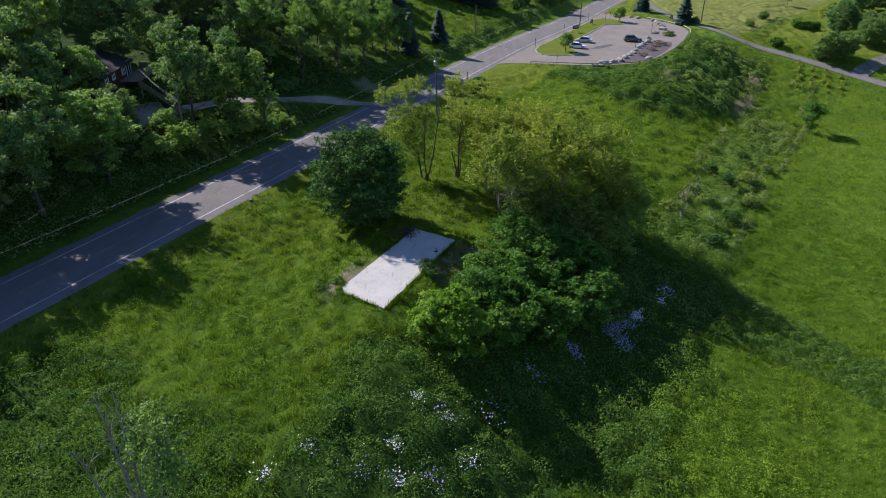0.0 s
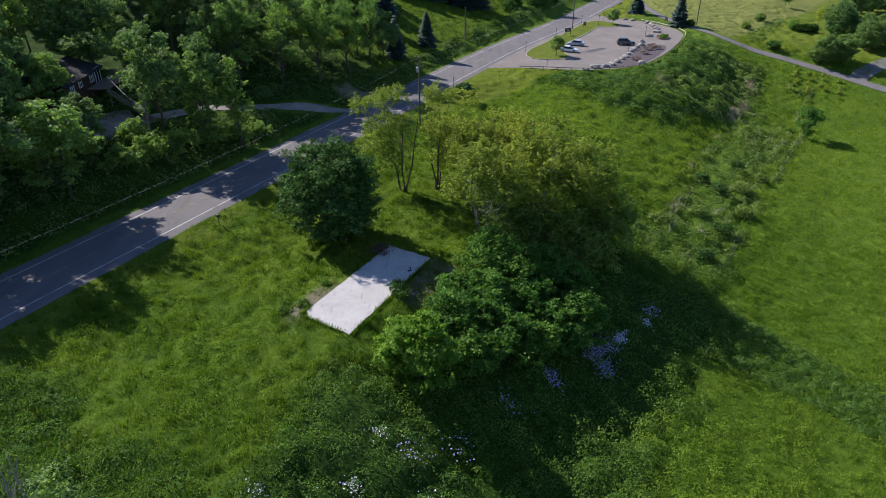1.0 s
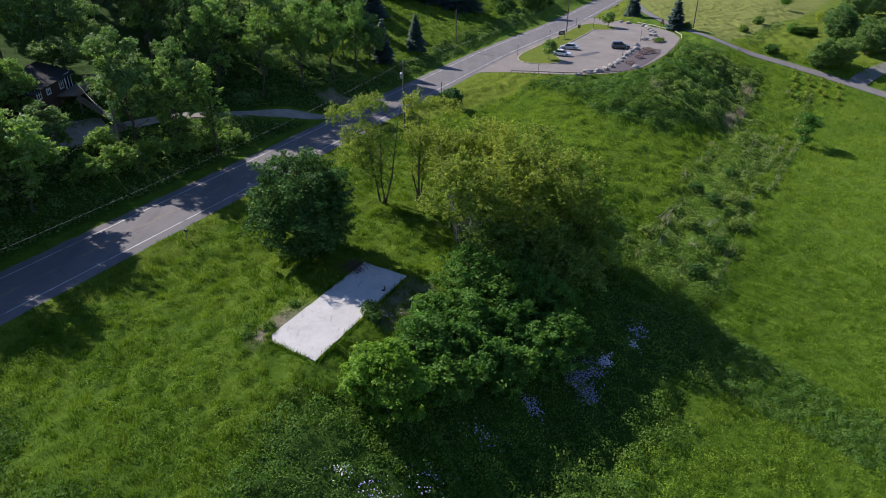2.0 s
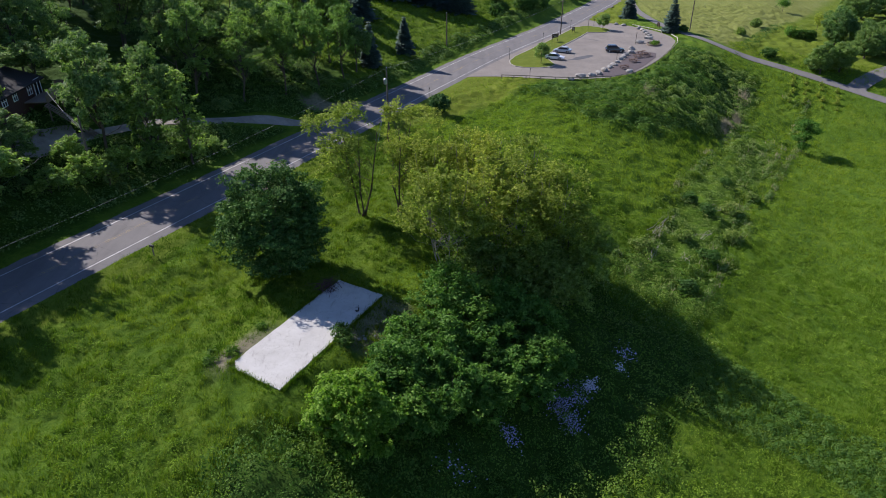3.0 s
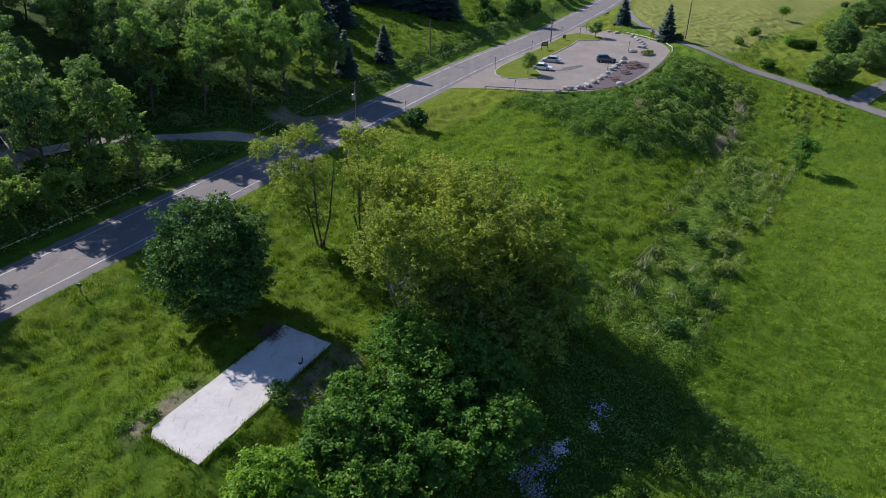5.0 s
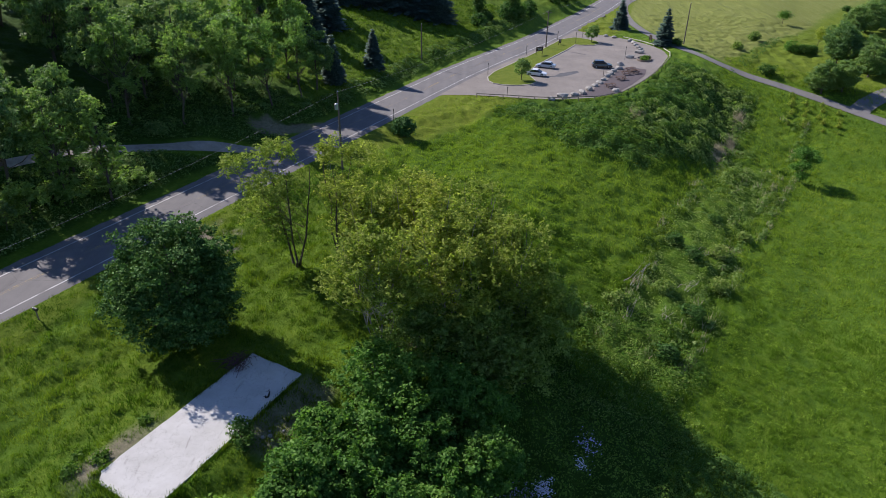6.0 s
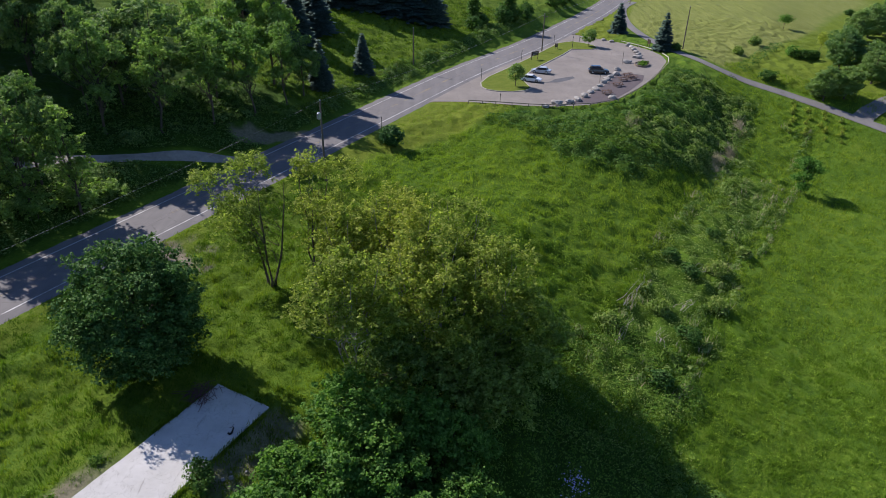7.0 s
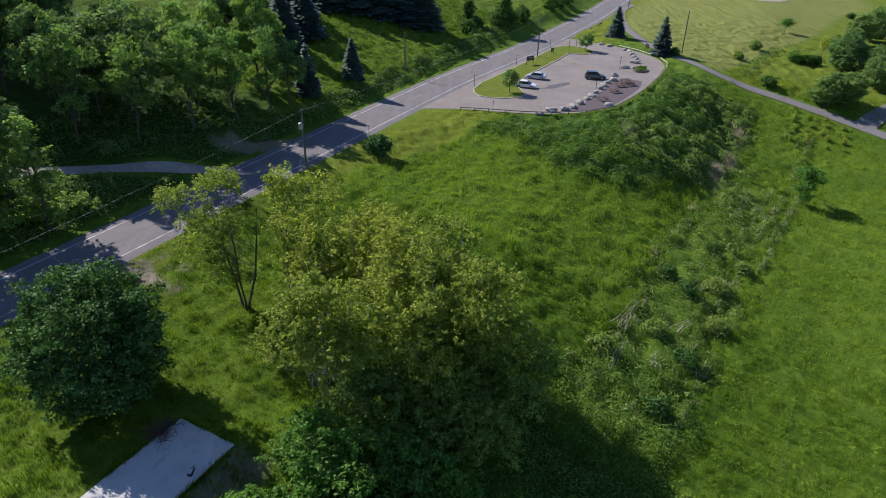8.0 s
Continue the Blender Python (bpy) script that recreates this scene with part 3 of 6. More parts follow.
def trunk_bm(rng, top, base_r, targets, lean=(0, 0), stems=1):
    """A tapered trunk with limbs that reach for the targets."""
    bm = bmesh.new()
    for s in range(stems):
        a = 2 * math.pi * s / max(stems, 1) + rng.random()
        k = 0.0 if stems == 1 else 1.0
        foot = Vector((0.35 * k * math.cos(a), 0.35 * k * math.sin(a), -0.4))
        head = Vector((lean[0] + k * top * 0.22 * math.cos(a), lean[1] + k * top * 0.22 * math.sin(a), top))
        pts = [foot.lerp(head, t) + Vector((rng.normal() * 0.02 * top, rng.normal() * 0.02 * top, 0)) * (t > 0) for t in (0, 0.08, 0.3, 0.55, 0.8, 1)]
        r = base_r / math.sqrt(stems)
        tube(bm, pts, [r * 1.45, r, r * 0.85, r * 0.62, r * 0.4, r * 0.12], 7)
        mine = [t for i, t in enumerate(targets) if i % stems == s]
        for t in mine:
            t = Vector(t)
            h = min(0.9, max(0.18, (t.z / top) * (0.45 + 0.3 * rng.random())))
            start = foot.lerp(head, h)
            mid = start.lerp(t, 0.5) + Vector((rng.normal() * 0.25, rng.normal() * 0.25, -0.06 * (t - start).length))
            q = r * 0.42 * (1.1 - h)
            tube(bm, [start, mid, t], [q, q * 0.6, q * 0.2], 5)
    return bm


def tree(name, at, label, blobs, clumps, per, size, leaf, bark="bark", split=0, bough=1.2, low=-0.35, top=8.0, base_r=0.25, limbs=14, seed=0, group="", turn=0.0, category="tree", stems=1, lean=(0, 0), **kw):
    rng = np.random.default_rng(seed)
    root = empty(name, pose(*at, 0, 0, turn), label, category, group)
    if split:
        blobs = boughs(rng, blobs, split, bough, 0.6, low)
    faces, cen = leaf_cloud(rng, blobs, clumps, per, size, **kw)
    part("trunk", trunk_bm(rng, top, base_r, cen[rng.choice(len(cen), limbs, replace=False)], lean, stems), M[bark], root)
    soup("crown", faces, M[leaf], root)
    return root


def spruce(name, at, label, height, radius, seed=0, group="", tiers=22):
    rng = np.random.default_rng(seed)
    root = empty(name, pose(*at, 0, 0, rng.random() * 360), label, "conifer", group)
    part("trunk", tube(bmesh.new(), [(0, 0, -0.3), (0, 0, height * 0.5), (0, 0, height * 0.99)], [0.03 * height * 0.6, 0.012 * height, 0.01], 7), M["bark"], root)
    faces = []
    for k in range(tiers):
        h = 0.06 + 0.93 * (k + 0.5 * rng.random()) / tiers
        reach = radius * (1 - h) ** 0.85 * (0.85 + 0.3 * rng.random()) + 0.12
        arms = max(6, int(16 * (1 - h) + 5))
        for j in range(arms):
            a = 2 * math.pi * (j + rng.random() * 0.8) / arms
            L = reach * (0.75 + 0.4 * rng.random())
            out, side = np.array([math.cos(a), math.sin(a), 0]), np.array([-math.sin(a), math.cos(a), 0])
            n = max(5, int(L * 11))
            for s in range(n):
                f = (s + rng.random()) / n
                c = np.array([0, 0, h * height]) + out * L * f + np.array([0, 0, -0.30 * L * f + 0.12 * L * f * f]) + side * rng.normal() * 0.16 * L * (1.1 - f)
                w = 0.26 + 0.26 * (1 - f) * L / radius
                l = 0.42 + 0.2 * rng.random()
                dn = np.array([0, 0, -0.22 - 0.2 * rng.random()])
                faces.append([c - out * l * 0.4, c - side * w + dn, c + out * l * 0.8 + dn * 0.6, c + side * w + dn])
    soup("crown", np.array(faces), M["needle"], root)
    return root


def bush(name, at, label, blobs, clumps, per, size, leaf, seed=0, group="", category="shrub", **kw):
    rng = np.random.default_rng(seed)
    root = empty(name, pose(*at), label, category, group)
    faces, cen = leaf_cloud(rng, blobs, clumps, per, size, **kw)
    bm = bmesh.new()
    for t in cen[:: max(1, len(cen) // 9)]:
        t = Vector(t)
        tube(bm, [(rng.normal() * 0.1, rng.normal() * 0.1, -0.2), t * 0.5 + Vector((0, 0, 0.1)), t], [0.05, 0.035, 0.012], 5)
    part("stems", bm, M["bark"], root)
    soup("foliage", faces, M[leaf], root)
    return root


# the round dark maple beside the slab
tree("maple", (-10.9, 78.4, g1(-10.9, 78.4)), "round dense dark green maple beside the concrete slab",
     [(0, 0, 7.0, 5.9, 5.9, 5.9), (0, 0, 5.0, 6.0, 6.0, 4.7)], 2700, 22, 0.235, "maple", top=10.5, base_r=0.33, limbs=22, seed=3, spread=0.22, shell=0.6, split=430, bough=1.0, flat=0.6, low=-1.0)

# the pair of open locusts behind it
for i, (x, y, side) in enumerate(((-3.1, 93.5, -1), (1.8, 94.3, 1))):
    airy_tree("locust_tree", (x, y, g1(x, y)), "thin airy yellow-green locust with forked bare stems",
              [(side * 4.2, -1.0, 13.0, 2.4, 2.1, 1.0), (side * 0.6, 1.2, 13.6, 2.5, 2.3, 1.0), (side * 2.4, 3.4, 12.4, 2.5, 2.2, 1.0), (side * 2.0, -1.6, 10.6, 2.4, 2.2, 1.1), (side * 3.2, 0.6, 7.4, 2.3, 2.2, 2.4), (side * 0.0, 1.2, 9.0, 2.2, 2.2, 1.4), (side * 1.8, -0.4, 4.6, 2.2, 2.2, 2.2), (side * 0.4, 0.6, 6.4, 1.8, 1.8, 1.4)],
              560, 24, 0.21, "locust", "bark", split=90, bough=0.8, top=12.4, base_r=0.24, limbs=34, seed=20 + i, group="locusts by the road", stems=3, length=0.9, rise=0.3, shell=0.2, width=0.22)

# the tall locust clump: feathery crowns that run into one another
for i, (x, y, h, r, n) in enumerate(((8.2, 78.6, 14.0, 4.4, 620), (14.8, 82.5, 15.4, 4.8, 720), (21.2, 85.0, 14.8, 4.4, 640), (12.2, 89.0, 14.6, 4.4, 560), (6.6, 90.0, 12.8, 3.6, 420), (10.8, 96.5, 11.5, 4.0, 420), (18.0, 91.5, 14.2, 4.2, 520))):
    airy_tree("locust_tree", (x, y, g1(x, y)), "tall feathery yellow-green locust in a clump",
              [(0, 0, h * 0.80, r * 0.85, r * 0.85, h * 0.16), (-r * 0.3, r * 0.1, h * 0.62, r, r, h * 0.17), (r * 0.3, -r * 0.2, h * 0.50, r * 0.95, r * 0.95, h * 0.17)],
              n, 24, 0.25, "locust", "bark_grey", split=n // 6, bough=0.85, top=h * 0.92, base_r=0.2, limbs=60, seed=40 + i, group="locust clump", stems=4, length=1.2, rise=0.8, shell=0.2, width=0.19)
# the trees that fill the clump's foot, leaves mostly darkened for its shaded side
for i, (x, y, h, r, n) in enumerate(((12.0, 79.0, 7.6, 3.8, 520), (17.8, 79.6, 8.2, 3.8, 540), (22.8, 82.6, 9.0, 3.6, 520), (25.6, 86.6, 8.4, 3.2, 400), (13.6, 73.6, 5.4, 3.2, 400), (20.6, 78.0, 6.0, 3.2, 420), (8.4, 72.6, 6.0, 3.0, 380), (17.4, 73.2, 5.4, 3.0, 360))):
    airy_tree("ash_tree", (x, y, g1(x, y) - 0.1), "tree at the locust clump's foot, leaves mostly darkened as shade",
              [(0, 0, h * 0.66, r, r, h * 0.32), (r * 0.35, -r * 0.35, h * 0.42, r * 0.85, r * 0.85, h * 0.32), (-r * 0.4, -r * 0.1, h * 0.36, r * 0.8, r * 0.8, h * 0.3)],
              int(n * 0.75), 24, 0.27, "elder" if y < 74 else "clump_shade", "bark", split=n // 5, bough=0.9, top=h * 0.8, base_r=0.18, limbs=18, seed=240 + i, group="clump foot trees", length=0.9, rise=0.4, shell=0.3, width=0.24)
# the low leafy trees of the thicket
for i, (x, y, h, r, n, leaf) in enumerate(((0.8, 54.0, 7.9, 2.9, 330, "elder_light"), (-0.6, 56.2, 5.0, 2.2, 190, "elder_light"), (3.4, 61.6, 4.7, 2.8, 260, "elder"), (4.4, 66.6, 3.6, 1.9, 130, "elder"), (7.6, 66.4, 4.9, 3.2, 300, "elder"), (9.0, 60.8, 5.2, 3.2, 300, "elder"), (12.6, 67.2, 5.2, 3.1, 300, "elder"), (15.4, 64.6, 5.8, 3.0, 280, "elder"), (5.6, 57.6, 4.4, 2.6, 220, "elder"), (12.6, 61.6, 5.0, 2.8, 240, "elder"), (18.6, 67.0, 6.0, 2.8, 250, "elder"), (6.6, 62.8, 4.6, 3.0, 250, "elder"), (10.6, 70.0, 5.4, 2.8, 250, "elder"))):
    tree("box_elder", (x, y, g1(x, y) - 0.1), "bright green young tree at the thicket's end" if leaf == "elder_light" else "leafy mid-green young tree growing in the thicket",
         [(0, 0, h * 0.62, r, r, h * 0.36), (r * 0.4, -r * 0.45, h * 0.42, r * 0.8, r * 0.8, h * 0.34), (-r * 0.45, r * 0.2, h * 0.4, r * 0.75, r * 0.75, h * 0.34)],
         int(n * 1.35), 30, 0.25, leaf, "bark", top=h * 0.8, base_r=0.14, limbs=14, seed=60 + i, group="thicket trees", turn=51 * i, spread=0.2, shell=0.5, split=n // 3, bough=0.75, low=-0.8, flat=0.8)

# the wood on the hillside
WOOD = []
for k, (leaf, h, r) in enumerate((("wood_a", 15, 4.6), ("wood_b", 14, 4.2), ("wood_a", 17, 5.0), ("wood_a", 11, 2.1))):
    WOOD.append((leaf, h, r, k))


def wood_tree(k, at, seed, group="trees of the hillside wood"):
    leaf, h, r, _ = WOOD[k]
    return tree("broadleaf_tree", at, ("tall mid-green broadleaf tree in the wood", "bright green broadleaf tree at the wood's edge", "big dark-limbed broadleaf tree in the wood", "slim light green broadleaf tree on the bank")[k],
                [(0, 0, h * 0.78, r * 0.8, r * 0.8, h * 0.2), (r * 0.3, r * 0.2, h * 0.58, r, r * 0.95, h * 0.2), (-r * 0.35, -r * 0.25, h * 0.5, r * 0.95, r, h * 0.2), (0.1, -r * 0.2, h * 0.34, r * 0.8, r * 0.8, h * 0.15)],
                1000 if k < 3 else 230, 17, 0.37 if k < 3 else 0.32, leaf, "bark", top=h * 0.85, base_r=0.24, limbs=20, seed=seed, group=group, spread=0.22, shell=0.6, three=True, split=110 if k < 3 else 44, bough=0.95 if k < 3 else 0.85, flat=0.9)


masters = []
spots = [(-35.0, 132.0, 0, 1.0), (-23.5, 141.5, 1, 1.0), (-30.5, 136.5, 2, 0.95), (-36.4, 93.8, 3, 1.0)]
for k, (x, y, kind, s) in enumerate(spots):
    t = wood_tree(kind, (x, y, g1(x, y)), 100 + k)
    t.scale = (1, 1, 1) if kind < 3 else (0.42, 0.42, 0.36)
    masters.append(t)
rw = np.random.default_rng(12)
placed = [(x, y) for x, y, *_ in spots]
count = 0
front = [(-33.5, 122.5, 0.9), (-27.0, 127.0, 0.95), (-21.5, 133.0, 0.95), (-17.0, 139.0, 0.95), (-13.0, 145.5, 0.9), (-58.5, 116.5, 1.0), (-53.2, 97.6, 0.72), (-49.5, 89.0, 0.5), (-57.0, 97.0, 0.78), (-64.0, 109.0, 1.0), (-64.5, 100.5, 1.0), (-60.0, 88.0, 1.0), (-11.0, 151.5, 0.8)]
edge_tree = None
for i, (x, y, s) in enumerate(front):
    placed.append((x, y))
    m = pose(x, y, g1(x, y) - 0.2, 0, 0, 70 * i) @ Matrix.Diagonal((s * 0.84, s * 0.84, s * 1.0, 1))
    if i in (0, 1, 2, 3, 4):
        # open crowns on bare trunks let the sun through to the drive
        if edge_tree is None:
            edge_tree = airy_tree("broadleaf_tree", (x, y, g1(x, y) - 0.2), "open-crowned broadleaf tree with a bare trunk behind the drive",
                                  [(0, 0, 14.4, 2.6, 2.6, 1.6), (1.4, 0.8, 12.0, 3.2, 3.0, 1.3), (-1.6, -0.8, 10.4, 3.2, 3.2, 1.3), (0.4, 1.6, 8.4, 2.8, 2.8, 1.1), (0.6, -1.6, 6.6, 2.2, 2.2, 0.9)],
                                  520, 20, 0.3, "wood_b", split=80, bough=0.85, top=14.6, base_r=0.22, limbs=34, seed=181, group="trees of the hillside wood", length=0.8, rise=0.4, shell=0.2, width=0.2)
        else:
            copy_thing(edge_tree, m)
        continue
    copy_thing(masters[(0, 2, 1, 1, 1, 2, 1, 0, 0, 1, 2, 0, 0)[i]], m)
for _ in range(4000):
    if count >= 74:
        break
    u, v = 10 + rw.random() * 124, -77 - rw.random() ** 1.2 * 75
    x, y = to_xy(u, v)
    # the drive and the yard of the house stay open
    if from_drive(x, y) < 4.2 or math.hypot(x + 43, y - 115) < 7 or v > -78 + 3 * (u > 100) or math.hypot(x + 52, y - 105) < 8 or math.hypot(x + 54, y - 112) < 4.5:
        continue
    # a sunlit glade behind the drive
    if abs(0.588 * (x + 43) + 0.809 * (y - 122)) < 4.6 and -63 < x < -36:
        continue
    if v > -86 and u < 62:
        continue
    if u > 118 and v < -92:
        continue
    if min(math.hypot(x - a, y - b) for a, b in placed) < 5.0:
        continue
    placed.append((x, y))
    m = masters[rw.choice(3, p=(0.45, 0.25, 0.3))]
    s = 0.75 + 0.5 * rw.random()
    copy_thing(m, pose(x, y, g1(x, y) - 0.2, 0, 0, rw.random() * 360) @ Matrix.Diagonal((s * 0.85, s * 0.85, s * (0.95 + 0.3 * rw.random()), 1)))
    count += 1
# trees and saplings on the bank between the drive and the road
for i, (u, v, s) in enumerate(((65, -78.5, 0.42), (55, -75.6, 0.3), (49.5, -76.0, 0.5), (52.5, -75.2, 0.95), (43.0, -75.6, 0.95),
                            (59.5, -79.5, 0.5), (53, -80, 0.52), (47, -80, 0.5), (41, -79.5, 0.52), (35, -79, 0.5), (62, -83.6, 0.56), (56.5, -84.5, 0.6), (50, -85, 0.58), (44, -85, 0.6), (37.5, -85, 0.6), (54, -89.5, 0.8), (47, -90, 0.85), (40, -90, 0.85), (36, -75.5, 0.84), (30, -75.5, 0.9), (25, -75.5, 0.9), (30, -84, 1.0), (22, -76, 0.85))):
    x, y = to_xy(u, v)
    copy_thing(masters[3 if s < 0.55 else i % 2], pose(x, y, g1(x, y) - 0.2, 0, 0, 80 * i) @ Matrix.Diagonal((s * 1.3, s * 1.3, s, 1) if s < 0.55 else (s * 1.1, s * 1.1, s * (1.2 if u < 48 else 1.0), 1)))
for x, y, blobs, n, sd in ((-33.8, 101.8, [(0.3, 0, 12.4, 1.5, 1.5, 1.2), (0.3, 0.1, 10.0, 2.4, 2.3, 1.0), (-0.6, -0.4, 8.0, 3.0, 2.8, 0.9), (1.0, 0.3, 6.0, 2.9, 2.8, 0.9), (-0.9, 0.5, 4.2, 2.4, 2.4, 1.0)], 420, 171),
                           (-29.4, 104.9, [(0, 0, 12.6, 1.1, 1.1, 1.4), (0.1, 0, 10.2, 1.9, 1.9, 1.0), (-0.8, 0, 8.0, 2.5, 2.4, 0.9), (1.3, 0.3, 6.2, 2.4, 2.4, 0.9), (-0.2, 0.2, 4.4, 2.0, 2.0, 0.9)], 320, 172)):
    airy_tree("broadleaf_tree", (x, y, g1(x, y) - 0.1), "slim light green broadleaf tree on the bank below the drive", blobs, n, 20, 0.28, "wood_b", split=n // 7, bough=0.7, top=13.0, base_r=0.17, limbs=30, seed=sd, group="bank trees", length=0.6, rise=0.35, shell=0.2, width=0.16)
for i, (u, v, h, r) in enumerate(((66.0, -76.0, 4.6, 2.2), (70.5, -75.0, 4.7, 2.4), (75.5, -74.5, 4.2, 2.2), (80.5, -73.8, 3.2, 1.8), (67.5, -80.5, 4.3, 2.2), (85.5, -73.4, 2.4, 1.4), (61.5, -76.5, 4.0, 2.0))):
    airy_tree("bank_bush", at_uv(u, v, -0.1), "broad light green bush on the roadside bank",
              [(0, 0, h * 0.72, r * 0.8, r * 0.8, h * 0.2), (r * 0.45, 0.2, h * 0.5, r * 0.8, r * 0.8, h * 0.22), (-r * 0.45, -0.3, h * 0.42, r * 0.85, r * 0.85, h * 0.24)],
              int(26 * r * r + 90), 20, 0.27, "wood_b", split=26, bough=0.7, top=h * 0.75, base_r=0.1, limbs=14, seed=190 + i, group="bank bushes", category="bush", stems=2, length=0.6, rise=0.35, shell=0.2, width=0.18)
x, y = -54.2, 112.8
tree("broadleaf_tree", (x, y, g1(x, y) - 0.1), "mid-green broadleaf tree leaning over the house roof", [(0.6, -2.6, 5.6, 3.8, 3.4, 1.9), (0, 0.6, 4.6, 3.6, 3.2, 2.0)], 520, 20, 0.3, "wood_a", top=5.5, base_r=0.2, limbs=18, seed=173, spread=0.22, shell=0.6, split=70, bough=0.85, flat=0.9)

# conifers
for i, (x, y, h, r) in enumerate(((-8.6, 156.6, 9.5, 2.7), (-2.0, 168.6, 8.6, 2.4))):
    spruce("spruce", (x, y, g1(x, y)), "blue-green spruce standing in the roadside meadow", h, r, 200 + i, "meadow spruces")
for i, (u, v, h, r) in enumerate(((239.4, -46.6, 9.0, 2.9), (224.6, -30.6, 10.0, 3.0))):
    spruce("spruce", at_uv(u, v), "dark spruce beside the lane to the car park", h, r, 210 + i, "spruces by the lane")
big_pine = spruce("spruce", (-17.5, 176.5, g1(-17.5, 176.5)), "large dark spruce at the edge of the wood", 14, 4.6, 220, "wood spruces", 26)
for i, (x, y, s) in enumerate(((-24.5, 183, 1.0), (-15, 186.5, 0.9), (11, 214.5, 0.85), (5.5, 214.5, 1.0), (-0.5, 214.0, 1.0), (-7, 213.5, 1.05), (-14, 211, 1.05), (-29, 176, 1.0), (-22, 200, 1.05), (1.0, 222, 1.0))):
    copy_thing(big_pine, pose(x, y, g1(x, y), 0, 0, 40 * i) @ Matrix.Diagonal((s * 1.25, s * 1.25, s, 1)))

# ------------------------------------------------------------------ the slab
SLAB = [(-11.3, 60.6), (-6.1, 57.9), (1.4, 74.1), (-3.7, 76.4)]


def slab():
    """The slab, with slightly broken edges."""
    bm = bmesh.new()
    rng = np.random.default_rng(8)
    line = []
    for k in range(4):
        (x0, y0), (x1, y1) = SLAB[k], SLAB[(k + 1) % 4]
        n = 8 if k % 2 == 0 else 22
        for i in range(n):
            t = i / n
            j = 0.025 * rng.normal() if i else 0
            d = Vector((x1 - x0, y1 - y0)).normalized()
            line.append((x0 + (x1 - x0) * t - d.y * j, y0 + (y1 - y0) * t + d.x * j))
    # the worn corner
    line[0] = (line[0][0] + 0.5, line[0][1] + 0.45)
    top = [bm.verts.new((x, y, float(slab_top(*to_uv(x, y))))) for x, y in line]
    low = [bm.verts.new((x, y, float(slab_top(*to_uv(x, y))) - 0.9)) for x, y in line]
    bm.faces.new(top)
    for k in range(len(line)):
        l = (k + 1) % len(line)
        bm.faces.new((low[k], low[l], top[l], top[k]))
    bmesh.ops.recalc_face_normals(bm, faces=bm.faces)
    return bm


k = Nodes("pale_concrete", 0.85, 0, 0.3)
c = k.ramp(k.noise(0.5, 7, 0.65), [(0.3, (0.42, 0.41, 0.385)), (0.7, (0.56, 0.55, 0.53))])
c = k.mix(k.math("MULTIPLY", k.noise(3, 6, 0.7), 0.45), c, (0.40, 0.38, 0.35))
wear = k.ramp(k.noise(1.3, 6, 0.75, k.stretch((1.0, 0.22, 1.0), (0, 0, -0.4636))), [(0.30, (0.62, 0.60, 0.58)), (0.42, (1, 1, 1))])
c = k.mix(1.0, c, wear, "MULTIPLY")
crack = k.ramp(k.noise(0.55, 9, 0.62), [(0.492, (1, 1, 1)), (0.508, (1, 1, 1)), (0.5, (0.62, 0.6, 0.57))])
k.bump(k.noise(8, 5), 0.2, 0.02)
k.colour(k.mix(0.55, c, k.mix(1.0, c, crack, "MULTIPLY")))
M["concrete"] = k.m
slab_root = empty("concrete_slab", Matrix.Identity(4), "pale rectangular concrete foundation slab in the grass", "slab")
part("slab_body", slab(), M["concrete"], slab_root)

# ------------------------------------------------------------------ grass, weeds and brush
# the stretch of land that is passed nearest carries the denser growth


def scatter(rng, count, u0, u1, v0, v1):
    u, v = u0 + (u1 - u0) * rng.random(count), v0 + (v1 - v0) * rng.random(count)
    x, y = to_xy(u, v)
    return u, v, x, y


def blades(rng, x, y, high, wide, per, fan):
    """Tufts of pointed blades that lean apart."""
    n = len(x) * per
    px, py = np.repeat(x, per) + rng.normal(size=n) * fan * 0.35, np.repeat(y, per) + rng.normal(size=n) * fan * 0.35
    pz = ground(px, py) - 0.03
    h = np.repeat(high, per) * (0.6 + 0.7 * rng.random(n))
    a = rng.random(n) * 2 * math.pi
    # the wind lays the grass over a little, differently from place to place
    wind = 2.2 * vnoise(px, py, 14, 8) - 0.6
    lean = h * (0.2 + 0.4 * rng.random(n))
    tx, ty = np.cos(a) * lean * 0.7 + np.cos(wind) * lean * 0.35, np.sin(a) * lean * 0.7 + np.sin(wind) * lean * 0.35
    b = rng.random(n) * 2 * math.pi
    w = wide * (0.6 + 0.8 * rng.random(n)) / 2
    p = np.stack([px, py, pz], -1)
    side = np.stack([np.cos(b) * w, np.sin(b) * w, 0 * w], -1)
    tip = p + np.stack([tx, ty, h], -1)
    return np.stack([p - side, p + side, tip], 1)


